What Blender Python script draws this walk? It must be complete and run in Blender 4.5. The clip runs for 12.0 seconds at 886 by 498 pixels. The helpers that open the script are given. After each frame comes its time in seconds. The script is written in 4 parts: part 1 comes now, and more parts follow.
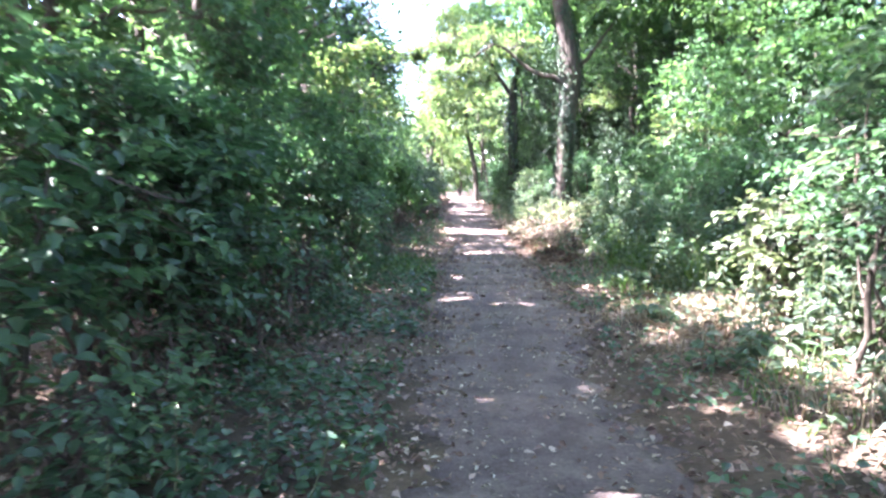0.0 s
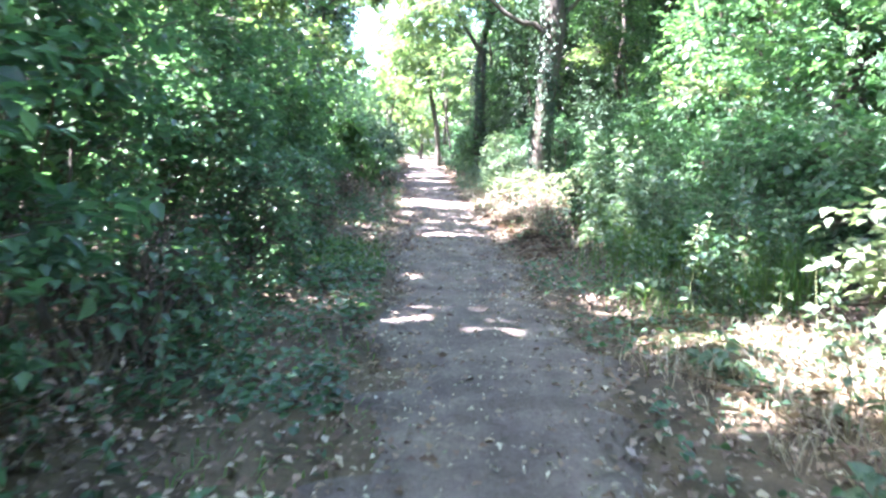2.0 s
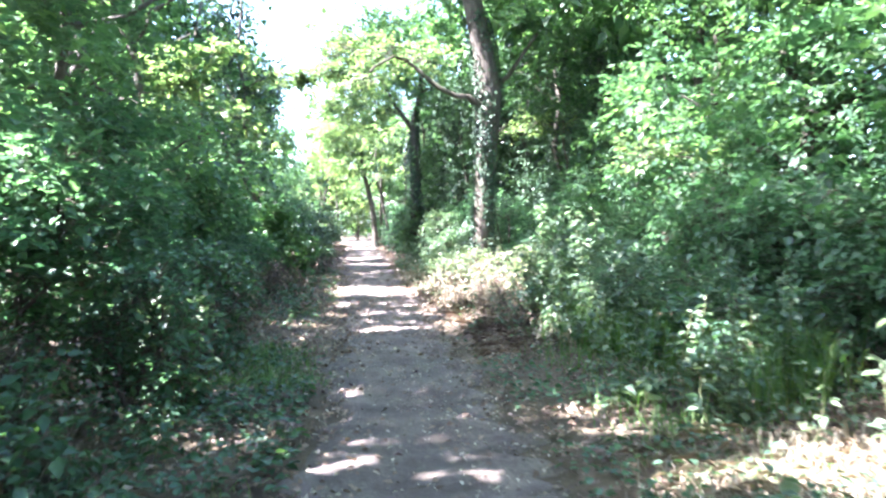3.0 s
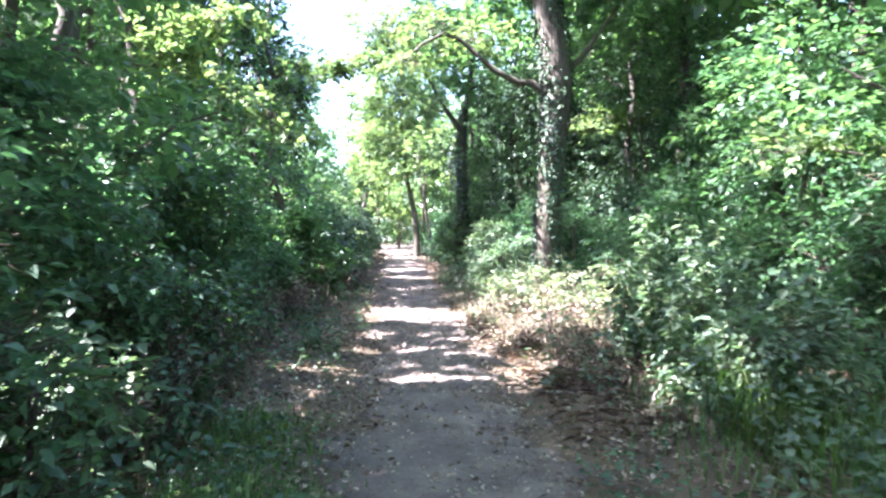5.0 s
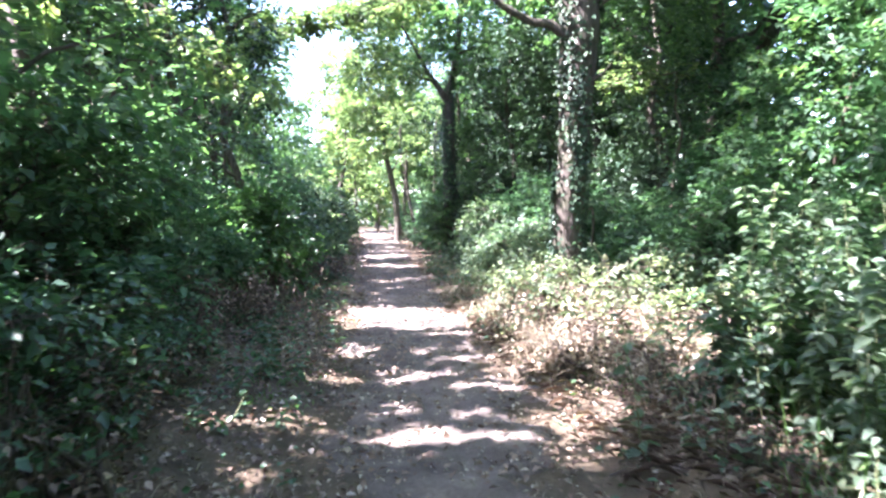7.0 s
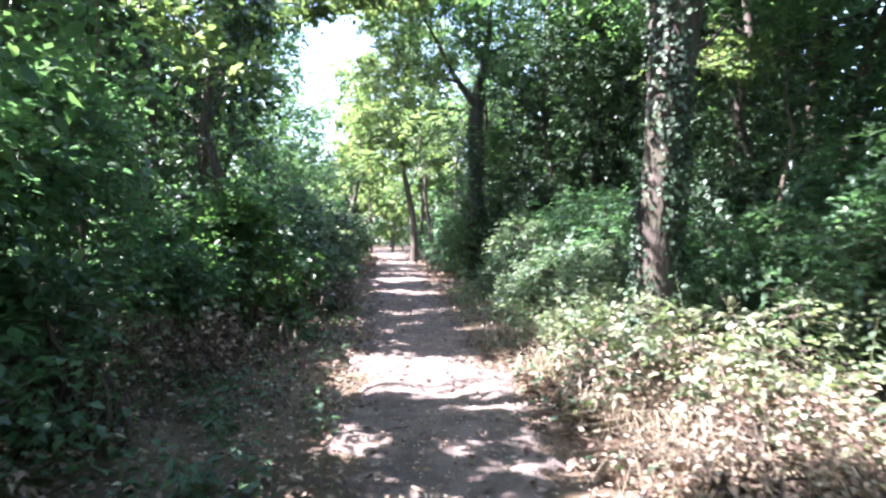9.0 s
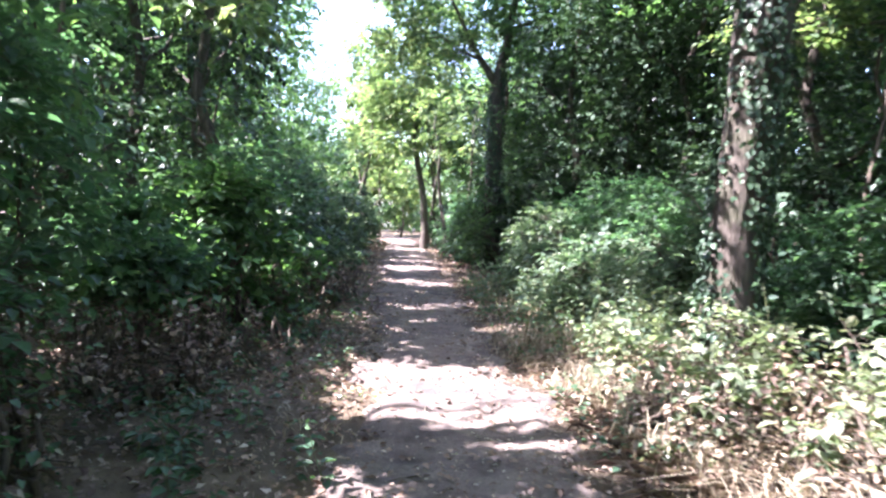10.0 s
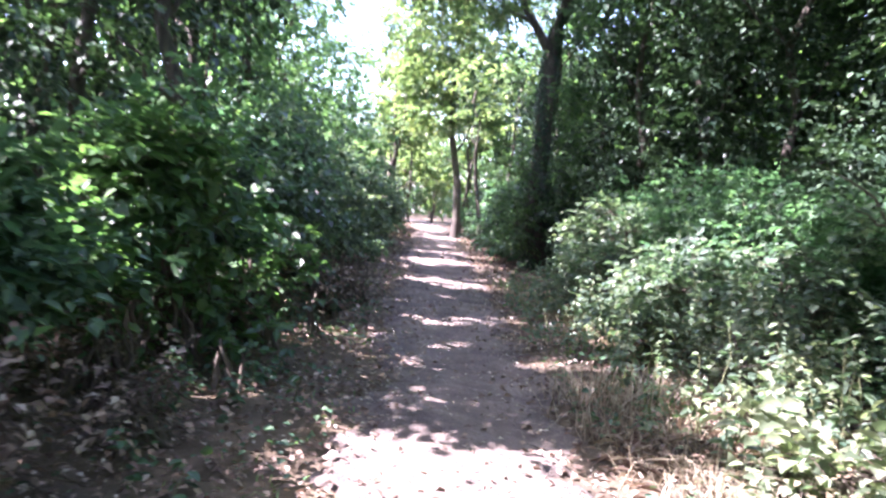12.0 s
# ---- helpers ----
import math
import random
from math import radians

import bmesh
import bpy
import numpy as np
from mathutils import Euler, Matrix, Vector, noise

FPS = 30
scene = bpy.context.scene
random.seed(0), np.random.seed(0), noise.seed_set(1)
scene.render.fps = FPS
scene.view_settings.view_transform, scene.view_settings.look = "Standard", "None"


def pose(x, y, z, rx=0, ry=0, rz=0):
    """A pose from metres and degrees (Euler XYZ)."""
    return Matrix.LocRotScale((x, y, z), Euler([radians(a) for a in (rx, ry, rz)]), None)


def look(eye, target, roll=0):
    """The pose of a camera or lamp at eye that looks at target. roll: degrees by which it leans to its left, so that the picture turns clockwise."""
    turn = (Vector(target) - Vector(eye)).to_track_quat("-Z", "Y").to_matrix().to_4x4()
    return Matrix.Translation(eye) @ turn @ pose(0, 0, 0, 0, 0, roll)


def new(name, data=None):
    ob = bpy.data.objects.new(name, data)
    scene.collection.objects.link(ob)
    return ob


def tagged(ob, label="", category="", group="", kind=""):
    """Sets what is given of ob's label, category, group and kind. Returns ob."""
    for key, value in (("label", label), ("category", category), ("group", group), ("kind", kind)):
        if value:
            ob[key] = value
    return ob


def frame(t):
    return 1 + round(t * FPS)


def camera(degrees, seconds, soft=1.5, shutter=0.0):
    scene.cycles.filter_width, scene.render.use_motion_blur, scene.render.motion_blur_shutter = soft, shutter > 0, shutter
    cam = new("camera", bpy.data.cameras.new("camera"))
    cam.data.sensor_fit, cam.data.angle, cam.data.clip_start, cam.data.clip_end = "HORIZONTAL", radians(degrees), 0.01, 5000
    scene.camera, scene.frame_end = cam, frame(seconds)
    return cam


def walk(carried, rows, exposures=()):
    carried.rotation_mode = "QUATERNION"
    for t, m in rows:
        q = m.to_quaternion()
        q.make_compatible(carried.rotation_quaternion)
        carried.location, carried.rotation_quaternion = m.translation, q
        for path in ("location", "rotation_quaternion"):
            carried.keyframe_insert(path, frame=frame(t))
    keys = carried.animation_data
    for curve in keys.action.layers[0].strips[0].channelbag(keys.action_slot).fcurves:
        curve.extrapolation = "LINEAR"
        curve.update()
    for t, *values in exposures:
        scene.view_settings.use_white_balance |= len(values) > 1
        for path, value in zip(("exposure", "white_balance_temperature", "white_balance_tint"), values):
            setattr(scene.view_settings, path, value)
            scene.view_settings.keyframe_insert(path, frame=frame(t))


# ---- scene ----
cam = camera(64.6, 12.0, soft=2.4, shutter=0.5)
METRES, EYE, TILT, LEAN, TURN = 16.0, 1.48, -5.75, 0.0, 0.0
ROWS = [
    (0.0, 0.0, 0.0, 0.0, -0.0, 0.0, -0.0),
    (0.5, 0.0006, 0.0398, 0.0032, -0.98, -2.44, 0.18),
    (1.0, -0.0028, 0.0849, 0.0088, 0.21, -2.01, 0.18),
    (1.5, 0.002, 0.1236, 0.0117, -4.95, -3.44, 0.56),
    (2.0, 0.0042, 0.1683, 0.0169, -3.34, -2.96, -1.64),
    (2.5, 0.0096, 0.2069, 0.0219, -9.52, -0.38, 0.08),
    (3.0, 0.0098, 0.2483, 0.0277, -8.15, 3.36, 1.84),
    (5.0, 0.0181, 0.4054, 0.0475, -4.83, 4.03, 0.46),
    (5.5, 0.0133, 0.4408, 0.05, -7.2, 3.52, -2.35),
    (6.0, 0.0145, 0.4852, 0.0543, -6.74, 2.58, -0.21),
    (6.5, 0.0124, 0.5248, 0.058, -8.41, 2.69, -2.42),
    (7.0, 0.0161, 0.5675, 0.0619, -6.61, 2.59, 0.89),
    (9.0, 0.0201, 0.7415, 0.0765, -5.51, 4.23, -0.42),
    (9.5, 0.0158, 0.7832, 0.0813, -5.41, 4.65, -1.99),
    (10.0, 0.017, 0.8242, 0.0839, -5.08, 3.14, -2.6),
    (10.5, 0.0159, 0.8641, 0.0886, -1.48, 2.4, -5.0),
    (11.0, 0.0201, 0.9049, 0.0925, -5.44, 2.58, -2.94),
    (11.5, 0.0229, 0.9464, 0.0976, -2.1, 4.03, -4.96),
    (12.0, 0.0257, 0.9898, 0.1012, -2.74, 1.83, -5.84),
]
EXPOSURES = [(0.0, 4.2, 5900, 33), (0.9, 4.45, 5850, 28), (1.5, 4.55, 5800, 25), (2.5, 4.62, 5760, 22), (3.2, 4.2, 5760, 20), (5.0, 3.95, 5850, 22), (7.0, 3.82, 5900, 27), (9.0, 3.43, 5980, 27), (11.4, 3.45, 5950, 36), (12.0, 3.55, 5930, 38)]
walk(cam, [(t, pose(0, 0, EYE, TILT, LEAN, TURN) @ pose(METRES * x, METRES * y, METRES * z, 90 + pitch, roll, yaw)) for t, x, y, z, yaw, pitch, roll in ROWS], EXPOSURES)

# ---- daylight: sun high over the left-hand trees ----
SUN_ELEV, SUN_AZ = radians(52), radians(186)  # azimuth counted from +x towards +y
SUN_DIR = np.array([math.cos(SUN_ELEV) * math.cos(SUN_AZ), math.cos(SUN_ELEV) * math.sin(SUN_AZ), math.sin(SUN_ELEV)])
world = bpy.data.worlds.new("sky")
scene.world = world
world.use_nodes = True
wn = world.node_tree
sky = wn.nodes.new("ShaderNodeTexSky")
sky.sky_type, sky.sun_disc = "NISHITA", False
sky.air_density, sky.dust_density, sky.ozone_density = 0.9, 2.0, 0.8
sky.sun_elevation, sky.sun_rotation = SUN_ELEV, math.pi / 2 - SUN_AZ
wn.links.new(sky.outputs[0], wn.nodes["Background"].inputs[0])
wn.nodes["Background"].inputs[1].default_value = 0.132
sun = new("sun", bpy.data.lights.new("sun", "SUN"))
sun.data.energy, sun.data.angle, sun.data.color = 5.0, radians(0.53), (1.0, 0.96, 0.9)
sun.matrix_world = look(Vector(SUN_DIR) * 50, (0, 0, 0))

# ---- materials ----
def base_material(name):
    mat = bpy.data.materials.new(name)
    mat.use_nodes = True
    nt = mat.node_tree
    return mat, nt, nt.nodes["Principled BSDF"], nt.nodes["Material Output"]


def ramp_node(nt, stops):
    r = nt.nodes.new("ShaderNodeValToRGB")
    while len(r.color_ramp.elements) < len(stops):
        r.color_ramp.elements.new(0.5)
    for e, (p, c) in zip(r.color_ramp.elements, stops):
        e.position, e.color = p, (*c, 1)
    return r


def noise_node(nt, scale, detail=4, rough=0.6):
    co = nt.nodes.new("ShaderNodeTexCoord")
    n = nt.nodes.new("ShaderNodeTexNoise")
    n.inputs["Scale"].default_value, n.inputs["Detail"].default_value, n.inputs["Roughness"].default_value = scale, detail, rough
    nt.links.new(co.outputs["Object"], n.inputs["Vector"])
    return n


def mix_node(nt, mode, fac, a, b):
    m = nt.nodes.new("ShaderNodeMix")
    m.data_type, m.blend_type = "RGBA", mode
    for value, i in ((fac, 0), (a, 6), (b, 7)):
        if isinstance(value, (int, float)):
            m.inputs[i].default_value = value
        elif isinstance(value, tuple):
            m.inputs[i].default_value = (*value, 1)
        else:
            nt.links.new(value, m.inputs[i])
    return m.outputs[2]


def leaf_material(name, stops, glow, through_share=0.4, rough=0.42):
    """Leaf blades: a colour for each blade, patchy tone over the plant, light passing through."""
    mat, nt, p, out = base_material(name)
    geo = nt.nodes.new("ShaderNodeNewGeometry")
    r = ramp_node(nt, stops)
    nt.links.new(geo.outputs["Random Per Island"], r.inputs[0])
    n = noise_node(nt, 1.3, 3)
    tone = ramp_node(nt, [(0.3, (0.72, 0.78, 0.8)), (0.7, (1.2, 1.15, 0.95))])
    nt.links.new(n.outputs[0], tone.inputs[0])
    n2 = noise_node(nt, 60, 2)
    fine = ramp_node(nt, [(0.3, (0.85, 0.85, 0.85)), (0.7, (1.1, 1.1, 1.1))])
    nt.links.new(n2.outputs[0], fine.inputs[0])
    col = mix_node(nt, "MULTIPLY", 1.0, mix_node(nt, "MULTIPLY", 1.0, r.outputs[0], tone.outputs[0]), fine.outputs[0])
    nt.links.new(col, p.inputs["Base Color"])
    p.inputs["Roughness"].default_value, p.inputs["Specular IOR Level"].default_value = rough, 0.32
    tr = nt.nodes.new("ShaderNodeBsdfTranslucent")
    nt.links.new(mix_node(nt, "MULTIPLY", 1.0, col, glow), tr.inputs[0])
    ms = nt.nodes.new("ShaderNodeMixShader")
    ms.inputs[0].default_value = through_share
    nt.links.new(p.outputs[0], ms.inputs[1])
    nt.links.new(tr.outputs[0], ms.inputs[2])
    nt.links.new(ms.outputs[0], out.inputs[0])
    return mat


def earth_material(name, stops, scale, bump, rough=0.95):
    mat, nt, p, out = base_material(name)
    n1, n2, n3 = noise_node(nt, scale, 6, 0.65), noise_node(nt, scale * 14, 5, 0.7), noise_node(nt, scale * 0.25, 2)
    r = ramp_node(nt, stops)
    nt.links.new(n1.outputs[0], r.inputs[0])
    fine = ramp_node(nt, [(0.3, (0.6, 0.58, 0.56)), (0.72, (1.25, 1.25, 1.25))])
    nt.links.new(n2.outputs[0], fine.inputs[0])
    broad = ramp_node(nt, [(0.35, (0.8, 0.8, 0.82)), (0.65, (1.15, 1.12, 1.08))])
    nt.links.new(n3.outputs[0], broad.inputs[0])
    col = mix_node(nt, "MULTIPLY", 1.0, mix_node(nt, "MULTIPLY", 1.0, r.outputs[0], fine.outputs[0]), broad.outputs[0])
    nt.links.new(col, p.inputs["Base Color"])
    p.inputs["Roughness"].default_value = rough
    b = nt.nodes.new("ShaderNodeBump")
    b.inputs["Strength"].default_value, b.inputs["Distance"].default_value = bump, 0.02
    nt.links.new(n2.outputs[0], b.inputs["Height"])
    nt.links.new(b.outputs[0], p.inputs["Normal"])
    return mat


def bark_material(name, stops):
    mat, nt, p, out = base_material(name)
    co = nt.nodes.new("ShaderNodeTexCoord")
    mp = nt.nodes.new("ShaderNodeMapping")
    mp.inputs["Scale"].default_value = (22, 22, 4)
    nt.links.new(co.outputs["Object"], mp.inputs[0])
    n = nt.nodes.new("ShaderNodeTexNoise")
    n.inputs["Scale"].default_value, n.inputs["Detail"].default_value, n.inputs["Roughness"].default_value = 1.0, 6, 0.65
    nt.links.new(mp.outputs[0], n.inputs["Vector"])
    r = ramp_node(nt, stops)
    nt.links.new(n.outputs[0], r.inputs[0])
    moss = noise_node(nt, 2.2, 4)
    mr = ramp_node(nt, [(0.5, (0, 0, 0)), (0.7, (0.6, 0.6, 0.6))])
    nt.links.new(moss.outputs[0], mr.inputs[0])
    nt.links.new(mix_node(nt, "MIX", mr.outputs[0], r.outputs[0], (0.07, 0.085, 0.04)), p.inputs["Base Color"])
    p.inputs["Roughness"].default_value = 0.9
    b = nt.nodes.new("ShaderNodeBump")
    b.inputs["Strength"].default_value, b.inputs["Distance"].default_value = 0.9, 0.03
    nt.links.new(n.outputs[0], b.inputs["Height"])
    nt.links.new(b.outputs[0], p.inputs["Normal"])
    return mat


M_HEDGE = leaf_material("hedge_leaf", [(0, (0.052, 0.092, 0.066)), (0.6, (0.08, 0.145, 0.095)), (1, (0.13, 0.195, 0.12))], (1.4, 1.9, 1.05), 0.42, 0.4)
M_TREE = leaf_material("tree_leaf", [(0, (0.048, 0.084, 0.06)), (0.6, (0.072, 0.122, 0.08)), (1, (0.125, 0.18, 0.10))], (1.7, 2.2, 0.95), 0.45, 0.42)
# Tree leaf with sunlight put into its colour: lighter and yellower.
M_SUNLIT = leaf_material("sunlit_leaf", [(0, (0.085, 0.14, 0.075)), (0.6, (0.125, 0.185, 0.10)), (1, (0.22, 0.25, 0.14))], (1.6, 1.75, 0.95), 0.5)
M_WEED = leaf_material("weed_leaf", [(0, (0.07, 0.10, 0.078)), (0.6, (0.115, 0.165, 0.12)), (1, (0.20, 0.235, 0.165))], (1.4, 1.75, 1.0), 0.36, 0.4)
# Ivy leaf; its darkened colour also stands in for deep shade.
M_IVY_SHADE = leaf_material("ivy_shade_leaf", [(0, (0.024, 0.046, 0.03)), (0.6, (0.038, 0.072, 0.046)), (1, (0.07, 0.11, 0.07))], (1.3, 1.6, 0.8), 0.15, 0.45)
M_COVER = leaf_material("cover_leaf", [(0, (0.035, 0.068, 0.045)), (0.6, (0.05, 0.105, 0.066)), (1, (0.085, 0.145, 0.085))], (1.5, 1.8, 0.7), 0.3)
M_DEAD = leaf_material("dead_leaf", [(0, (0.085, 0.055, 0.045)), (0.5, (0.18, 0.122, 0.1)), (0.85, (0.3, 0.222, 0.185)), (1, (0.46, 0.4, 0.36))], (1.15, 1.0, 0.85), 0.15, 0.7)
# Bramble leaf whitened in its colour to stand for strong sun.
M_BRAMBLE_SUN = leaf_material("sunlit_bramble_leaf", [(0, (0.10, 0.13, 0.085)), (0.5, (0.17, 0.205, 0.135)), (1, (0.32, 0.34, 0.25))], (1.3, 1.5, 0.9), 0.4, 0.4)
M_MAPLE = leaf_material("maple_leaf", [(0, (0.055, 0.105, 0.058)), (0.6, (0.085, 0.155, 0.08)), (1, (0.13, 0.2, 0.1))], (1.4, 1.85, 0.8), 0.42, 0.4)
M_STRAW = leaf_material("straw", [(0, (0.15, 0.11, 0.08)), (0.5, (0.26, 0.21, 0.155)), (1, (0.4, 0.355, 0.28))], (1.1, 1.0, 0.85), 0.25, 0.6)
M_SCRAP = leaf_material("leaf_scrap", [(0, (0.16, 0.12, 0.10)), (0.5, (0.28, 0.24, 0.20)), (1, (0.5, 0.46, 0.4))], (1.2, 1.0, 0.8), 0.1, 0.6)
M_GRASS = leaf_material("grass_blade", [(0, (0.05, 0.11, 0.04)), (0.6, (0.08, 0.16, 0.05)), (1, (0.16, 0.2, 0.08))], (1.6, 1.8, 0.6), 0.35)
M_BARK = bark_material("bark", [(0.3, (0.03, 0.024, 0.02)), (0.55, (0.08, 0.065, 0.053)), (0.75, (0.15, 0.13, 0.11))])
M_BARK_PALE = bark_material("pale_bark", [(0.3, (0.05, 0.04, 0.033)), (0.55, (0.13, 0.108, 0.09)), (0.75, (0.25, 0.22, 0.19))])
M_BARK_IVY = bark_material("shaded_bark", [(0.3, (0.03, 0.023, 0.018)), (0.55, (0.075, 0.06, 0.048)), (0.78, (0.17, 0.145, 0.12))])
M_TWIG = bark_material("twig_bark", [(0.3, (0.05, 0.04, 0.03)), (0.7, (0.13, 0.10, 0.075))])
M_STEM = bark_material("green_stem", [(0.3, (0.08, 0.10, 0.04)), (0.7, (0.16, 0.17, 0.08))])
M_SOIL = earth_material("woodland_soil", [(0.3, (0.052, 0.038, 0.024)), (0.55, (0.098, 0.072, 0.044)), (0.75, (0.145, 0.11, 0.07))], 2.2, 0.9)
M_PATH = earth_material("trodden_earth", [(0.3, (0.072, 0.056, 0.05)), (0.5, (0.135, 0.108, 0.094)), (0.72, (0.215, 0.178, 0.158))], 2.6, 1.0)

# ---- helpers for plants ----
rng = np.random.default_rng(11)
UP = np.array([0.0, 0.0, 1.0])


def unit(v):
    return v / np.maximum(np.linalg.norm(v, axis=-1, keepdims=True), 1e-9)


def ground_z(x, y):
    """Height of the ground: the trodden path lies a little lower than its verges."""
    x, y = np.asarray(x, float), np.asarray(y, float)
    bank = 0.10 * np.clip((np.abs(x - 0.75 - 0.012 * y) - 0.75) / 1.6, 0, 1) ** 1.3
    return bank + 0.018 * np.sin(1.9 * x + 0.7 * y) + 0.014 * np.sin(3.1 * y - 1.3 * x + 1.0) + 0.008 * np.sin(6.3 * x + 5.1 * y)


# Gaps in the canopy by which the sun reaches the ground: place and half widths of each pool of light.
PATH_NEAR = [(0.7, 3.15, 0.2, 0.06), (1.12, 8.0, 0.12, 0.08), (0.8, 8.12, 0.28, 0.06), (0.2, 8.25, 0.2, 0.05), (-0.85, 10.5, 0.32, 0.25), (1.5, 13.65, 0.3, 0.08), (0.6, 13.8, 0.5, 0.1), (-0.5, 14.2, 0.5, 0.12),
             (1.9, 14.2, 0.45, 0.25), (0.8, 16.7, 0.8, 0.12)]
PATH_FAR = [(1.02, 19.25, 0.92, 1.25), (1.0, 20.6, 0.5, 0.16), (-0.8, 21.0, 0.5, 0.5), (0.7, 21.1, 0.55, 0.15), (-0.3, 21.4, 0.32, 0.25), (0.2, 21.7, 0.2, 0.12), (-0.4, 22.7, 0.5, 0.5), (1.0, 24.5, 0.6, 0.14),
            (1.2, 28.5, 0.9, 0.4), (0.7, 32.1, 0.4, 0.2), (1.2, 32.8, 1.1, 0.45), (1.3, 35.5, 1.1, 0.35), (1.4, 50, 1.0, 2.5)]
VERGE = [(2.2, 3.6, 0.3, 0.35), (2.9, 4.7, 0.4, 0.5), (2.0, 6.25, 0.18, 0.12), (3.1, 6.3, 0.38, 0.3), (3.0, 6.7, 0.5, 0.25), (3.0, 7.3, 0.45, 0.4), (2.25, 7.5, 0.35, 0.1), (2.1, 8.7, 0.22, 0.07),
         (2.25, 9.1, 0.3, 0.14), (2.9, 11.9, 0.2, 0.2), (3.5, 12.3, 0.25, 0.2), (3.3, 16.7, 1.3, 1.4), (3.5, 18.1, 0.7, 0.45), (2.5, 18.9, 0.7, 0.6), (3.1, 20.5, 0.5, 0.5), (3.3, 24.0, 0.7, 0.7)]
WOOD_EDGE = [(4.0, 5.9, 0.9, 0.8), (4.4, 6.7, 0.6, 0.3), (6.3, 13.3, 1.0, 0.5), (4.6, 13.7, 0.7, 0.4), (4.3, 14.6, 0.7, 0.45), (3.9, 15.2, 0.8, 0.5), (4.0, 18.3, 0.7, 0.6), (5.0, 19.1, 2.1, 0.6),
             (7.1, 20.7, 0.75, 0.3), (4.8, 22.8, 0.4, 0.35), (5.2, 22.9, 0.6, 0.35), (4.0, 23.6, 0.45, 0.45), (4.7, 24.3, 0.9, 0.55), (4.5, 26.2, 0.4, 0.4), (3.9, 26.8, 1.9, 0.45), (4.2, 27.9, 1.6, 0.35),
             (6.3, 32.4, 1.5, 0.8)]
POOLS = PATH_NEAR + PATH_FAR + VERGE + WOOD_EDGE
FLECKS = []
for i in range(240):
    sy = rng.choice([rng.uniform(11, 24), rng.uniform(22, 40), rng.uniform(0, 12)], p=[0.5, 0.32, 0.18])
    sx = rng.uniform(-2.8, -0.4) if i % 3 == 0 else rng.uniform(3, 9) if i % 10 == 0 else rng.uniform(-0.6 if sy > 11 else 1.8, 4.0)
    FLECKS.append((sx, sy, rng.uniform(0.1, 0.3), rng.uniform(0.04, 0.13)))
for i in range(55):
    FLECKS.append((rng.uniform(-0.4, 2.3), rng.uniform(15.6, 18.3) if i < 38 else rng.uniform(12, 15), rng.uniform(0.1, 0.22), rng.uniform(0.05, 0.1)))
for i in range(45):
    FLECKS.append((rng.uniform(-1.6, 0.6), rng.uniform(22, 34), rng.uniform(0.12, 0.3), rng.uniform(0.08, 0.22)))
for i in range(105):
    FLECKS.append((rng.uniform(-2.7, -0.7), rng.uniform(0, 15), rng.uniform(0.1, 0.28), rng.uniform(0.06, 0.2)))
FLECKS = [q for q in FLECKS if not (9.0 < q[1] < 13.0 and -0.7 < q[0] < 2.7)]
for i in range(25):
    FLECKS.append((rng.uniform(-1.6, -0.5), rng.uniform(2.5, 6.5), rng.uniform(0.08, 0.18), rng.uniform(0.06, 0.14)))
for i in range(150):
    FLECKS.append((rng.uniform(-1.1, -0.4), rng.uniform(6.5, 17.5), rng.uniform(0.08, 0.2), rng.uniform(0.06, 0.16)))


def in_sun_gap(p, margin=0.05):
    """True for the places through which the light of a pool, or high up of a fleck, comes down."""
    gx, gy = p[:, 0] - p[:, 2] * SUN_DIR[0] / SUN_DIR[2], p[:, 1] - p[:, 2] * SUN_DIR[1] / SUN_DIR[2]
    gx = gx + 0.10 * np.sin(7.0 * gy + 2.0 * gx) + 0.06 * np.sin(17 * gy + 9 * gx)
    gy = gy + 0.06 * np.sin(8.0 * gx + 1.0) + 0.05 * np.sin(19 * gx - 7 * gy)
    hit, fleck = np.zeros(len(p), bool), np.zeros(len(p), bool)
    ragged = 0.3 * np.sin(23 * gx + 5 * gy) * np.sin(19 * gy - 7 * gx) + 0.2 * np.sin(41 * gx + 3) * np.sin(37 * gy + 11 * gx)
    for x, y, a, b in POOLS:
        hit |= ((gx - x) / (a + margin)) ** 2 + ((gy - y) / (b + margin)) ** 2 + ragged < 1
    for x, y, a, b in FLECKS:
        fleck |= ((gx - x) / (a + margin)) ** 2 + ((gy - y) / (b + margin)) ** 2 < 1
    hit &= ~((p[:, 0] > 0.9) & (p[:, 2] < 1.9)) & ~((p[:, 0] > 3.4) & (p[:, 2] < 4.5))
    return hit | (fleck & (p[:, 2] > 2.9))


def hedge_foot(y):
    """How far the hedge on the left stands out towards the path."""
    return np.interp(y, [0, 5, 8, 12, 17.5, 20, 22, 25.5, 31, 50], [-1.25, -1.25, -1.15, -1.2, -1.45, -0.95, -0.7, -0.35, -0.05, 0.0])


def over_path(p):
    """True where the walkers keep the way clear."""
    return (p[:, 0] > np.maximum(hedge_foot(p[:, 1]) + 0.25, -1.2)) & (p[:, 0] < 2.0) & (p[:, 2] > 0.25) & (p[:, 2] < 3.4) & (p[:, 1] < 34)


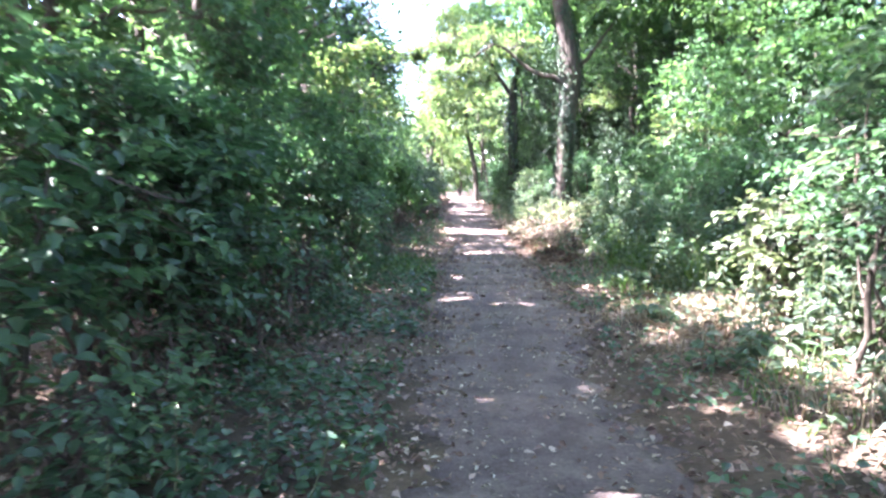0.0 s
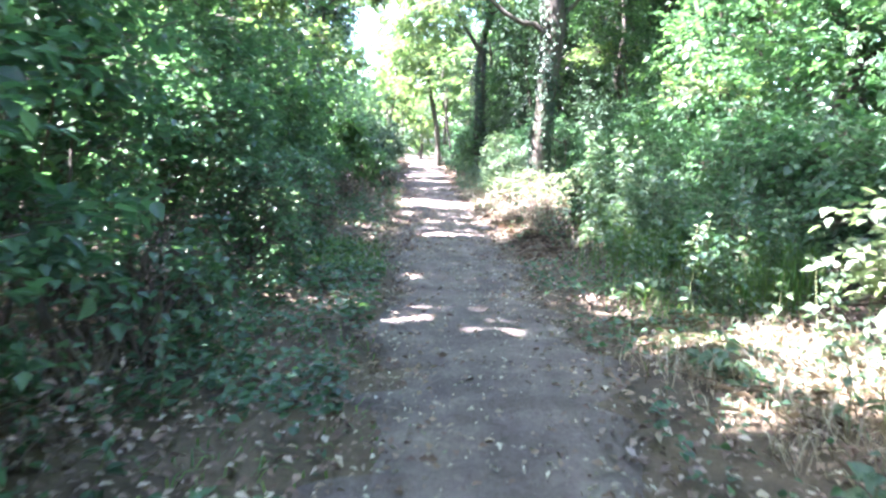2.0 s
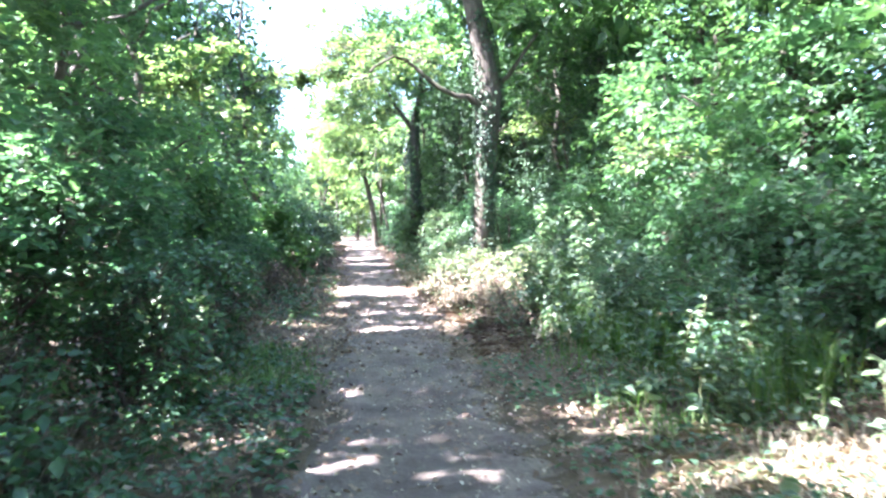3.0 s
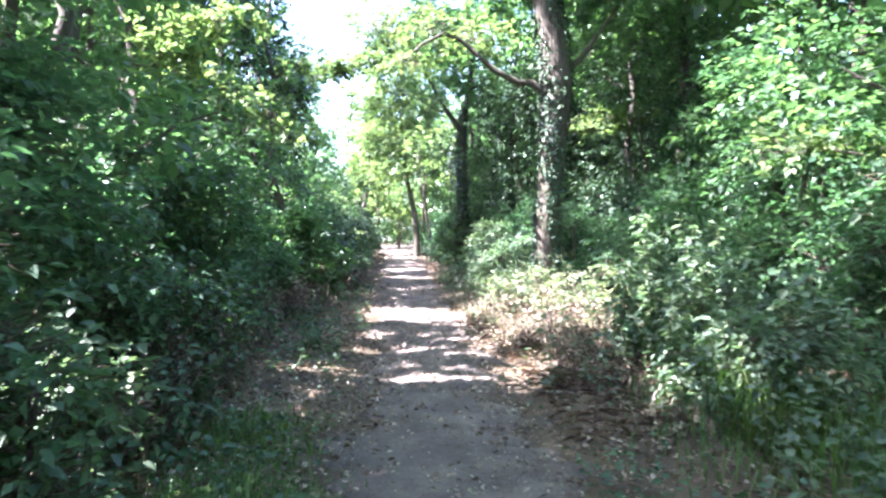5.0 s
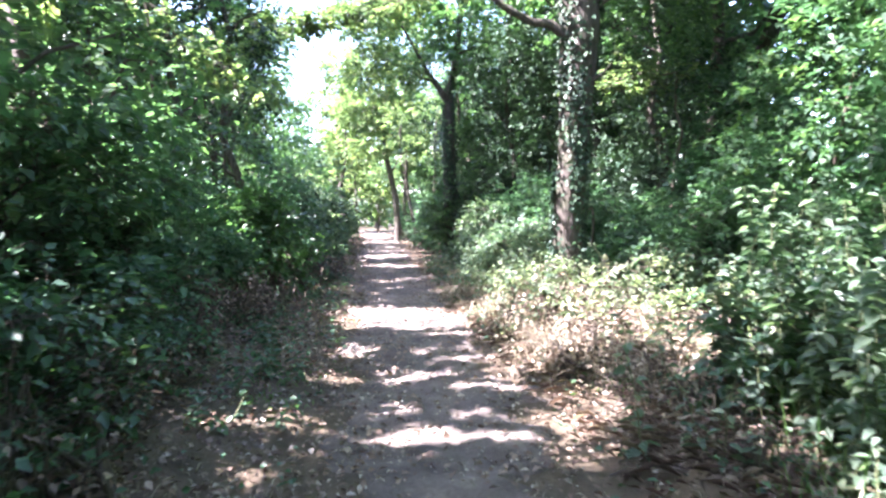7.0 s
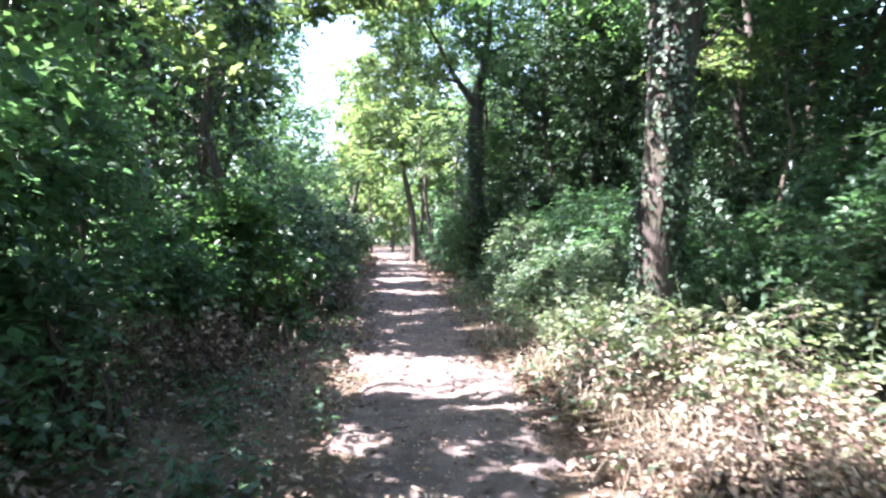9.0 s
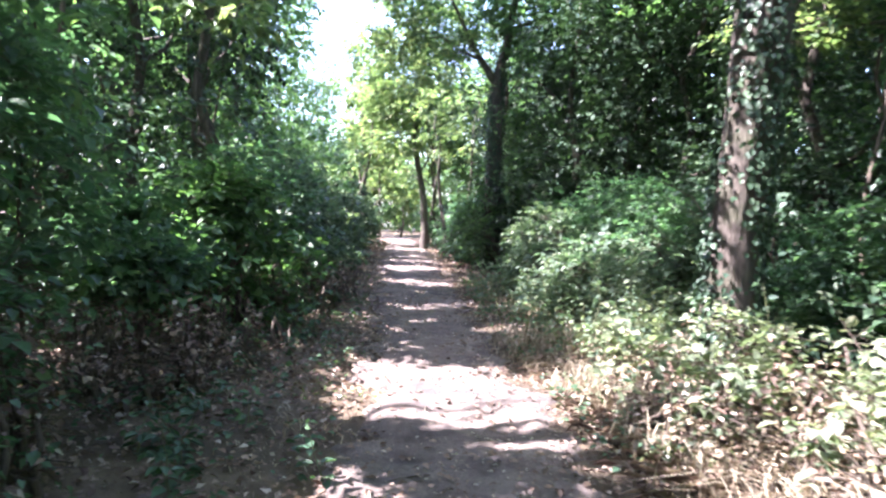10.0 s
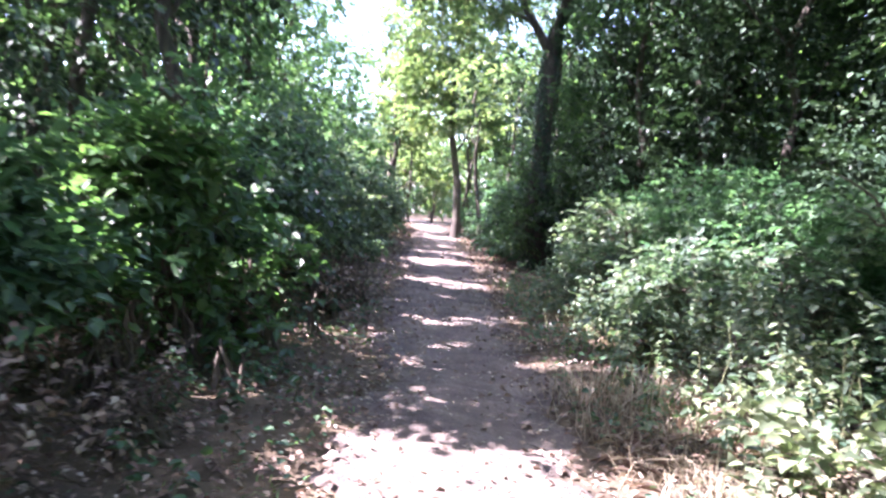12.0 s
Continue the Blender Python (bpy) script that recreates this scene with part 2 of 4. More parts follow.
def mesh_arrays(name, co, faces, size):
    """A mesh from arrays: corners and faces that all have the same number of corners."""
    me = bpy.data.meshes.new(name)
    me.vertices.add(len(co))
    me.vertices.foreach_set("co", np.ascontiguousarray(co, np.float32).ravel())
    me.loops.add(faces.size)
    me.loops.foreach_set("vertex_index", np.ascontiguousarray(faces, np.int32).ravel())
    me.polygons.add(len(faces))
    me.polygons.foreach_set("loop_start", np.arange(0, faces.size, size, dtype=np.int32))
    me.update(calc_edges=True)
    return me


def part(name, me, material, parent, label=""):
    """Links a mesh, given in world metres, as one part under a thing."""
    ob = new(name, me)
    me.materials.append(material)
    if parent is not None:
        me.transform(Matrix.Translation(-parent.matrix_basis.translation))
        ob.parent = parent
    return tagged(ob, label)


def thing(name, x, y, label, category, group="", z=None):
    ob = new(name)
    ob.empty_display_size = 0.2
    ob.matrix_basis = Matrix.Translation((x, y, float(ground_z(x, y)) if z is None else z))
    return tagged(ob, label, category, group)


def leaf_mesh(name, pos, tip, normal, length, wide=0.6, fine=False):
    """Folded leaf blades, each an island of its own."""
    s = unit(np.cross(normal, tip))
    n = np.cross(tip, s)
    l = length[:, None]
    k = len(pos)
    end = pos + tip * l - n * l * 0.16
    if fine:
        rows = ((0.14, 0.30, 0.05), (0.40, 0.5, 0.10), (0.72, 0.30, 0.03))
        left = [pos + tip * l * f + (s * wide * h + n * u) * l for f, h, u in rows]
        right = [pos + tip * l * f + (-s * wide * h + n * u) * l for f, h, u in rows]
        co = np.stack([pos, *left, end, *right[::-1]], 1).reshape(-1, 3)
        i = np.arange(k)[:, None] * 8
        faces = np.concatenate([i + [[0, 4, 3, 2, 1]], i + [[0, 7, 6, 5, 4]]], 0)
        return mesh_arrays(name, co, faces, 5)
    co = np.stack([pos, pos + tip * l * 0.42 + (s * wide * 0.5 + n * 0.1) * l, end, pos + tip * l * 0.42 + (-s * wide * 0.5 + n * 0.1) * l], 1).reshape(-1, 3)
    i = np.arange(k)[:, None] * 4
    faces = np.concatenate([i + [[0, 2, 1]], i + [[0, 3, 2]]], 0)
    return mesh_arrays(name, co, faces, 3)


def sprays(o, d, length, k, size):
    """Leaves set left and right along thin twigs. Returns the arrays of the leaves."""
    side = unit(np.cross(d, UP) + 1e-4)
    over = np.cross(side, d)
    out = []
    for j in range(k):
        f = (j + 0.7) / k
        sign = 1 if j % 2 else -1
        p = o + d * (length * f)[:, None] - UP * (0.25 * length * f * f)[:, None] + rng.normal(0, 0.012, o.shape)
        t = unit(d * 0.6 + side * sign * (0.85 if j < k - 1 else 0.1) + rng.normal(0, 0.35, o.shape) - UP * 0.22)
        n = unit(over + UP * 0.55 + rng.normal(0, 0.33, o.shape))
        out.append((p, t, n, size * rng.uniform(0.5, 1.4, len(o)) * (1.05 - 0.3 * f)))
    return [np.concatenate(c) for c in zip(*out)]


def lobes_sprays(lobes, count, spray_len):
    """Twig starts and directions spread over the outer parts of rounded lobes, with gaps between the clumps."""
    lobes = np.array(lobes, float)
    vol = (lobes[:, 3] * lobes[:, 4] * lobes[:, 5]) ** 0.7
    pick = rng.choice(len(lobes), count, p=vol / vol.sum())
    u = unit(rng.normal(0, 1, (count, 3)))
    r = rng.uniform(0.12, 1.0, count) ** 0.45
    L = lobes[pick]
    o = L[:, :3] + u * L[:, 3:6] * r[:, None]
    d = unit((u * 0.9 + rng.normal(0, 0.5, o.shape)) * [1, 1, 0.5] + UP * 0.08)
    keep = o[:, 2] > 0.12
    wob = np.array([noise.noise(Vector(q) * 1.6) for q in o])
    keep &= wob > -0.16 - 0.1 * rng.random(count)
    o, d = o[keep], d[keep]
    return o, d, spray_len * rng.uniform(0.6, 1.3, len(o))


def tube(path, radii, sides=8, rough=0.0):
    """A tapered round limb along a list of places."""
    path, n = np.asarray(path, float), len(path)
    co = []
    for i in range(n):
        t = unit(path[min(i + 1, n - 1)] - path[max(i - 1, 0)])
        a = unit(np.cross(t, [0.3, 1, 0.2]))
        b = np.cross(t, a)
        for j in range(sides):
            w = 2 * math.pi * j / sides
            r = radii[i] * (1 + rough * (noise.noise(Vector((path[i][0] * 3 + 9 * math.cos(w), 9 * math.sin(w), path[i][2] * 2.2)))))
            co.append(path[i] + (a * math.cos(w) + b * math.sin(w)) * r)
    faces = [[i * sides + j, i * sides + (j + 1) % sides, (i + 1) * sides + (j + 1) % sides, (i + 1) * sides + j] for i in range(n - 1) for j in range(sides)]
    me = mesh_arrays("tube", np.array(co), np.array(faces), 4)
    me.polygons.foreach_set("use_smooth", np.ones(len(faces), bool))
    return me


def bend(a, b, n=6, wob=0.12):
    """A crooked line from a to b."""
    a, b = np.asarray(a, float), np.asarray(b, float)
    f = np.linspace(0, 1, n)[:, None]
    p = a + (b - a) * f
    p[1:-1] += rng.normal(0, wob * np.linalg.norm(b - a) / 4, (n - 2, 3))
    return p


def twig_mesh(o, d, length, thick):
    """Thin three-sided twigs, one for each spray."""
    side = unit(np.cross(d, UP) + 1e-4)
    over = np.cross(side, d)
    end = o + d * length[:, None] - UP * (0.25 * length)[:, None]
    b = o - d * (length * 0.5)[:, None]
    co = np.stack([b + side * thick, b - side * thick * 0.5 + over * thick, b - side * thick * 0.5 - over * thick, end], 1).reshape(-1, 3)
    i = np.arange(len(o))[:, None] * 4
    return mesh_arrays("brushwood", co, np.concatenate([i + [[0, 1, 3]], i + [[1, 2, 3]], i + [[2, 0, 3]]], 0), 3)


def foliage(parent, lobes, leaves, size, mat, name="foliage", label="", wide=0.68, k=8, spray_len=0.42, fine=False, twigs=True, cull=True):
    """The leaves of one plant, and the twigs that carry them."""
    o, d, length = lobes_sprays(lobes, max(8, leaves // k), spray_len)
    open_sky = (in_sun_gap(o) if cull else np.zeros(len(o), bool)) | over_path(o)
    o, d, length = o[~open_sky], d[~open_sky], length[~open_sky]
    p, t, n, s = sprays(o, d, length, k, size)
    keep = ~((in_sun_gap(p + t * (s * 0.45)[:, None], min(0.07, 0.02 + 0.4 * size)) if cull else np.zeros(len(p), bool)) | over_path(p))
    tagged(part(name, leaf_mesh(name, p[keep], t[keep], n[keep], s[keep], wide, fine), mat, parent, label), kind="stuff")
    if twigs:
        tagged(part("brushwood", twig_mesh(o, d, length, 0.004), M_TWIG, parent), kind="stuff")


def shrub(x, y, rx, ry, h, leaves, size, mat, label, lean=0.0, low=0.1, stems=4, name="shrub", group="", twigs=True, k=8, fine=False, cull=True):
    """A bush: several stems from one root and lobes of leaves down to the ground."""
    ob = thing(name, x, y, label, "shrub", group)
    z = ob.matrix_basis.translation.z
    lobes = []
    for i in range(15):
        f = (i + 0.5) / 15
        a = rng.uniform(0, 6.283)
        rr = (0.55 + 0.45 * math.sin(math.pi * min(1, f + 0.25))) * rng.uniform(0.4, 0.75)
        zc = z + low + (h - low) * (0.12 + 0.78 * f)
        lobes.append((x + lean * f + rx * rr * math.cos(a), y + ry * rr * math.sin(a), zc, rx * rng.uniform(0.3, 0.55), ry * rng.uniform(0.3, 0.55), h * rng.uniform(0.08, 0.15)))
    foliage(ob, lobes, leaves, size, mat, twigs=twigs, k=k, fine=fine, cull=cull)
    for i in range(stems):
        l = lobes[int(rng.integers(4, 15))]
        path = bend((x + rng.uniform(-0.15, 0.15), y + rng.uniform(-0.15, 0.15), z - 0.05), l[:3], 7)
        part("stem", tube(path, np.linspace(0.028, 0.008, 7) * rng.uniform(0.7, 1.3), 6), M_TWIG, ob)
    return ob


def tree(x, y, path, radii, limbs, lobes, leaves, size, mat, label, bark=None, group="", name="tree", k=8, spray_len=0.5, sides=12):
    """A tree: tapered trunk, limbs, and a crown of leafy lobes."""
    ob = thing(name, x, y, label, "tree", group)
    part("trunk", tube(path, radii, sides, 0.22), bark or M_BARK, ob)
    for lp, r0, r1 in limbs:
        part("limb", tube(lp, np.linspace(r0, r1, len(lp)), 7, 0.15), bark or M_BARK, ob)
    if leaves:
        foliage(ob, lobes, leaves, size, mat, name="crown", k=k, spray_len=spray_len, twigs=False)
    return ob


def wood_tree(x, y, h, spread, leaves, size, mat, label, crown_from=0.3, r=0.14, lean=(0, 0), wob=0.10, group="trees along the path", bark=None):
    """A tree of the wood, with a crooked trunk and a broad crown that starts at a share of its height."""
    z = float(ground_z(x, y))
    top = (x + lean[0], y + lean[1], z + h * 0.9)
    path = bend((x, y, z - 0.1), top, 9, wob)
    limbs, lobes = [], []
    for i in range(7):
        f = crown_from + (0.92 - crown_from) * (i + 0.5) / 7
        at = path[min(8, int(f * 8))]
        a = i * 2.4 + rng.uniform(-0.4, 0.4)
        reach = spread * (1.0 - 0.45 * f) * rng.uniform(0.55, 0.9)
        end = at + np.array([math.cos(a) * reach, math.sin(a) * reach, h * rng.uniform(0.05, 0.14)])
        limbs.append((bend(at, end, 6, 0.2), r * (0.5 - 0.3 * f), 0.012))
        lobes.append((*end, spread * rng.uniform(0.4, 0.6), spread * rng.uniform(0.4, 0.6), h * rng.uniform(0.09, 0.15)))
        mid = (at + end) / 2
        lobes.append((*mid, spread * 0.4, spread * 0.4, h * 0.1))
    lobes.append((*top, spread * 0.5, spread * 0.5, h * 0.14))
    return tree(x, y, path, np.linspace(r, r * 0.2, 9), limbs, lobes, leaves, size, mat, label, bark, group)


# ---- ground and path ----
def ground():
    xs = np.concatenate([[-2500, -600, -150, -50, -25, -14], np.arange(-8, 10.01, 0.2), [14, 25, 50, 150, 600, 2500]])
    ys = np.concatenate([[-2500, -600, -150, -50, -20], np.arange(-6, 62.01, 0.25), [66, 75, 90, 120, 200, 600, 2500]])
    X, Y = np.meshgrid(xs, ys)
    near = (np.abs(X) < 20) & (Y > -10) & (Y < 70)
    Z = np.where(near, ground_z(X, Y) + 0.012 * rng.normal(0, 1, X.shape), 0.0)
    co = np.stack([X, Y, Z], -1).reshape(-1, 3)
    w = len(xs)
    i = (np.arange(len(ys) - 1)[:, None] * w + np.arange(w - 1)[None, :]).reshape(-1, 1)
    me = mesh_arrays("ground", co, i + [[0, 1, w + 1, w]], 4)
    me.polygons.foreach_set("use_smooth", np.ones(len(me.polygons), bool))
    tagged(part("ground", me, M_SOIL, None), "dark brown woodland soil strewn with dead leaves", "ground", kind="structure")


def path_edges(y):
    y = np.asarray(y, float)
    turn = np.where(y > 52, -0.012 * (y - 52) ** 2, 0)
    left = -0.32 + 0.03 * np.clip(y, 0, 14) + 0.008 * np.clip(y - 14, 0, 40) + turn
    right = 1.12 + 0.03 * np.clip(y, 0, 14) + 0.022 * np.clip(y - 14, 0, 40) + turn
    return left, right


def path():
    ys = np.arange(-6, 80, 0.12)
    l, r = path_edges(ys)
    l = l + 0.12 * np.sin(ys * 2.1) + 0.08 * np.sin(ys * 5.3 + 1) + rng.normal(0, 0.1, len(ys))
    r = r + 0.12 * np.sin(ys * 1.7 + 2) + 0.09 * np.sin(ys * 4.7) + rng.normal(0, 0.1, len(ys))
    m = 17
    f = np.linspace(0, 1, m)
    X = l[:, None] + (r - l)[:, None] * f[None, :]
    Y = np.repeat(ys[:, None], m, 1)
    edge = np.minimum(f, 1 - f)[None, :]
    Z = ground_z(X, Y) + 0.036 - 0.06 * np.clip(1 - edge / 0.12, 0, 1) ** 2 + 0.009 * rng.normal(0, 1, X.shape) + 0.012 * np.sin(4.3 * X + 2.1 * Y) * np.sin(2.9 * Y - X)
    co = np.stack([X, Y, Z], -1).reshape(-1, 3)
    i = (np.arange(len(ys) - 1)[:, None] * m + np.arange(m - 1)[None, :]).reshape(-1, 1)
    me = mesh_arrays("path", co, i + [[0, 1, m + 1, m]], 4)
    me.polygons.foreach_set("use_smooth", np.ones(len(me.polygons), bool))
    tagged(part("path", me, M_PATH, None), "trodden grey-brown earth footpath with scattered dead leaves", "path", kind="structure")


ground()
path()


def flat_leaves(name, x, y, size, mat, label, category, lift=0.03, tilt=0.35, wide=0.6, fine=False):
    """Leaves lying on or just over the ground."""
    n = len(x)
    p = np.stack([x, y, ground_z(x, y) + lift], 1)
    a = rng.uniform(0, 6.283, n)
    t = unit(np.stack([np.cos(a), np.sin(a), rng.normal(0, tilt * 0.6, n)], 1))
    nn = unit(UP + rng.normal(0, tilt, (n, 3)))
    ob = part(name, leaf_mesh(name, p, t, nn, size, wide, fine), mat, None)
    return tagged(ob, label, category, kind="stuff")


def scatter(n, y0, y1, reach=3.2):
    """Places thick on the verges and thin on the trodden middle."""
    y = rng.uniform(y0, y1, n)
    x = rng.uniform(-reach, reach + 1.4, n)
    l, r = path_edges(y)
    inside = np.minimum(x - l, r - x)
    keep = rng.random(n) < np.where(inside > 0, 0.85 * np.exp(-inside * np.where(np.abs(y - 14.5) < 3, 1.3, 2.8)) + np.where((y > 17.8) & (y < 21.5), 0.008, 0.035), 1)
    return x[keep], y[keep]


x, y = scatter(66000, 0, 30)
flat_leaves("leaf_litter", x, y, rng.uniform(0.025, 0.075, len(x)), M_DEAD, "brown dead leaves lying on the path and verges", "leaf litter", lift=rng.uniform(0.034, 0.055, len(x)), tilt=0.4)
x, y = scatter(16000, 30, 58)
flat_leaves("leaf_litter", x, y, rng.uniform(0.05, 0.10, len(x)), M_DEAD, "brown dead leaves lying beside the path", "leaf litter", lift=rng.uniform(0.034, 0.055, len(x)), tilt=0.4)

yy = rng.uniform(0, 30, 5200)
l, r = path_edges(yy)
xx = l + (r - l) * rng.random(5200)
flat_leaves("leaf_scraps", xx, yy, rng.uniform(0.015, 0.055, 5200), M_SCRAP, "pale scraps of dead leaves on the trodden path", "leaf litter", lift=0.04, tilt=0.3, wide=0.45)


def cover(n, x0, x1, y0, y1, label, mat=M_COVER, s0=0.03, s1=0.075):
    x, y = rng.uniform(x0, x1, n), rng.uniform(y0, y1, n)
    l, r = path_edges(y)
    patch = np.sin(1.7 * x + 2.3 * y) + np.sin(3.9 * y - 2.2 * x) + rng.normal(0, 0.5, n)
    keep = ((x < l - 0.1) | (x > r + 0.05)) & (patch > -0.2) & ~((y > 11.2) & (y < 17) & (x > -1.3) & (x < 2.5) & (rng.random(n) < 0.85)) & ~((y > 16) & (x < 0.3) & (rng.random(n) < 0.65))
    x, y = x[keep], y[keep]
    flat_leaves("ground_cover", x, y, rng.uniform(s0, s1, len(x)), mat, label, "ground cover", lift=rng.uniform(0.03, 0.16, len(x)), tilt=0.35, wide=0.75, fine=True)


cover(17000, -2.6, 0.2, 0, 26, "low dark green creeping plants beside the path")
cover(4200, -1.6, 0.1, 1.5, 12, "low dark green ivy leaves covering the ground under the hedge", s0=0.05, s1=0.09)
cover(17000, 1.0, 4.2, 0, 26, "low green creeping plants beside the path")

# ---- left-hand hedge ----
def hedge_front(y):
    return float(hedge_foot(y)) - float(np.interp(y, [8.5, 10.5], [0.45, 0.3]))


y = -2.0
while y < 48:
    near = y < 30
    rx = rng.uniform(0.8, 1.2)
    h = rng.uniform(1.9, 3.5) if y < 19 else rng.uniform(1.5, 2.5)
    # Beyond y = 24 about half take lighter leaves to look lit.
    shrub(hedge_front(y) - rx * 0.95 + rng.uniform(-0.4, 0.25), y, rx, rng.uniform(0.9, 1.4), h, 6000 if near else 2800, rng.uniform(0.085, 0.125) if near else 0.175, M_WEED if y > 24 and rng.random() < 0.5 else M_HEDGE,
          "dense dark green leafy shrub in the hedge beside the path", lean=rng.uniform(-0.1, 0.4), low=0.55 if 17.5 < y < 27 else 0.35 if y < 9 else 0.04, group="hedge shrubs left of the path", twigs=y < 18, fine=y < 24)
    y += 1.3 if near else 1.9
y = 1.5
while y < 17.5:
    hh = rng.uniform(0.5, 1.3)
    shrub(hedge_front(y) + rng.uniform(-0.15, 0.25), y, rng.uniform(0.35, 0.55), rng.uniform(0.4, 0.7), hh, int(1500 * hh), 0.085, M_HEDGE if rng.random() < 0.6 else M_COVER,
          "small leafy bush at the foot of the hedge", group="small bushes under the hedge", low=0.05)
    y += rng.uniform(1.4, 2.6) if y < 10 else rng.uniform(0.7, 1.3)

# ---- left-hand trees, whose crowns rise over the hedge ----
for x, y, h, sp, n in [(-3.9, 2.0, 8.5, 2.3, 9000), (-4.0, 6.5, 9, 2.3, 11000), (-3.8, 10.6, 8.5, 2.3, 14000), (-3.5, 14, 9, 2.6, 22000), (-3.4, 16.9, 9.5, 2.4, 26000),
                       (-3.6, 28, 9.5, 2.5, 20000), (-3.9, 33, 9, 2.6, 16000), (-4.2, 39, 9, 2.8, 14000), (-4.8, 46, 9, 3.0, 12000)]:
    wood_tree(x, y, h, sp, n, 0.125 if y < 30 else 0.17, M_TREE, "tall leafy tree with dark trunk behind the hedge", crown_from=0.3, r=0.11)
# Added trees; their crowns, mostly out of view, hold back the sun.
for i in range(11):
    wood_tree(-7.4 + 0.5 * (i % 2), -8.2 + 4.2 * i, 19, 3.6, 8200, 0.35, M_TREE, "added tall dense tree behind the hedge that blocks the sun", crown_from=0.2, r=0.18, wob=0.04, group="trees behind the hedge")

# Added crowns that stop stray sun on the path and hedge top.
for y in (1.4, 5.6, 13.4, 21.6, 25.6):
    wood_tree(-5.7, y, 10.5, 2.3, 8500, 0.2, M_TREE, "added tree behind the hedge, its high dense crown blocking the sun", crown_from=0.5, r=0.12, wob=0.04, group="trees behind the hedge")

# ---- right-hand shrubs ----
y = -1.0
while y < 50:
    near = y < 30
    xf = 3.0 if y < 6.5 else 4.1 if y < 22 else 3.7 if y < 33 else 2.5
    rx = rng.uniform(0.9, 1.2)
    shrub(xf + rx, y, rx, rng.uniform(1.0, 1.4), rng.uniform(1.5, 2.4) if y > 6.5 else rng.uniform(2.3, 2.9), 6600 if near else 2800, 0.11 if near else 0.18, M_HEDGE,
          "green leafy shrub at the edge of the wood", group="shrubs right of the path", twigs=y < 18)
    y += 1.7 if near else 2.2

# ---- ivy-clad tree beside the path ----
zb = float(ground_z(3.2, 18.9))
trunk_line = [(3.17, 18.9, zb - 0.1), (3.17, 18.9, 0.5), (3.19, 18.9, 1.3), (3.25, 18.9, 2.2), (3.31, 18.9, 3.3), (3.38, 18.95, 4.2), (3.27, 18.95, 5.2), (3.02, 19.0, 6.4), (2.95, 19.1, 8.0)]
limb_line = [(3.26, 18.85, 3.9), (2.9, 18.8, 4.15), (2.63, 18.75, 4.15), (2.23, 18.7, 4.33), (1.62, 18.7, 4.85), (1.33, 18.7, 4.95), (0.95, 18.7, 4.75), (0.65, 18.7, 4.45)]
crown = [(2.3, 20.0, 7.0, 1.5, 1.5, 1.0), (3.8, 20.2, 7.4, 1.8, 1.6, 1.1), (5.0, 19.6, 6.4, 1.5, 1.5, 0.9), (2.9, 18.2, 8.4, 1.6, 1.6, 0.9), (4.8, 20.5, 4.8, 1.3, 1.2, 0.8), (1.9, 20.3, 5.9, 1.0, 1.0, 0.6)]
IVY_TRUNK = [0.29, 0.23, 0.195, 0.2, 0.235, 0.275, 0.255, 0.22, 0.1]
ivy_tree = tree(3.2, 18.9, trunk_line, IVY_TRUNK,
                [(limb_line, 0.075, 0.018), ([(3.4, 18.9, 4.3), (3.8, 18.9, 4.6), (4.3, 18.95, 5.3), (5.0, 19.2, 6.2)], 0.07, 0.02), ([(3.15, 18.95, 6.2), (2.7, 19.4, 6.6), (2.2, 19.9, 7.2)], 0.07, 0.02),
                 ([(3.42, 18.8, 3.35), (3.62, 18.7, 3.45), (3.75, 18.65, 3.6)], 0.035, 0.012)],
                crown, 24000, 0.12, M_TREE, "tall tree with dark ivy-clad trunk beside the path", M_BARK_IVY)


def ivy(parent, line, radii, count):
    """Ivy leaves lying close on a trunk."""
    line, radii = np.array(line), np.array(radii)
    z = 0.1 + (6.0 - 0.1) * rng.random(count) ** 1.2
    cx, cy, r = np.interp(z, line[:, 2], line[:, 0]), np.interp(z, line[:, 2], line[:, 1]), np.interp(z, line[:, 2], radii)
    a = rng.uniform(0, 6.283, count)
    keep = np.sin(a * 2 + z * 1.7) + rng.normal(0, 0.5, count) > -0.15
    out = np.stack([np.cos(a), np.sin(a), 0 * a], 1)
    p = np.stack([cx, cy, z], 1) + out * (r + 0.03 + 0.03 * rng.random(count))[:, None]
    t = unit(-UP * 0.8 + out * 0.35 + rng.normal(0, 0.4, p.shape))
    n = unit(out + UP * 0.3 + rng.normal(0, 0.25, p.shape))
    tagged(part("ivy", leaf_mesh("ivy", p[keep], t[keep], n[keep], rng.uniform(0.035, 0.075, keep.sum()), 0.85, True), M_IVY_SHADE, parent, "glossy ivy leaves climbing the trunk"), kind="stuff")


ivy(ivy_tree, trunk_line, IVY_TRUNK, 8500)

# The low limb's leaves get the lightened colour to look sunlit.
foliage(ivy_tree, [(0.7, 18.9, 4.55, 0.45, 0.5, 0.25), (1.3, 19.0, 5.1, 0.6, 0.6, 0.3), (2.0, 19.0, 5.0, 0.5, 0.5, 0.25), (0.3, 19.2, 5.2, 0.5, 0.5, 0.3)], 1800, 0.10, M_SUNLIT, name="crown", label="leaves on the low limb, coloured yellow-green as if sunlit", cull=False)

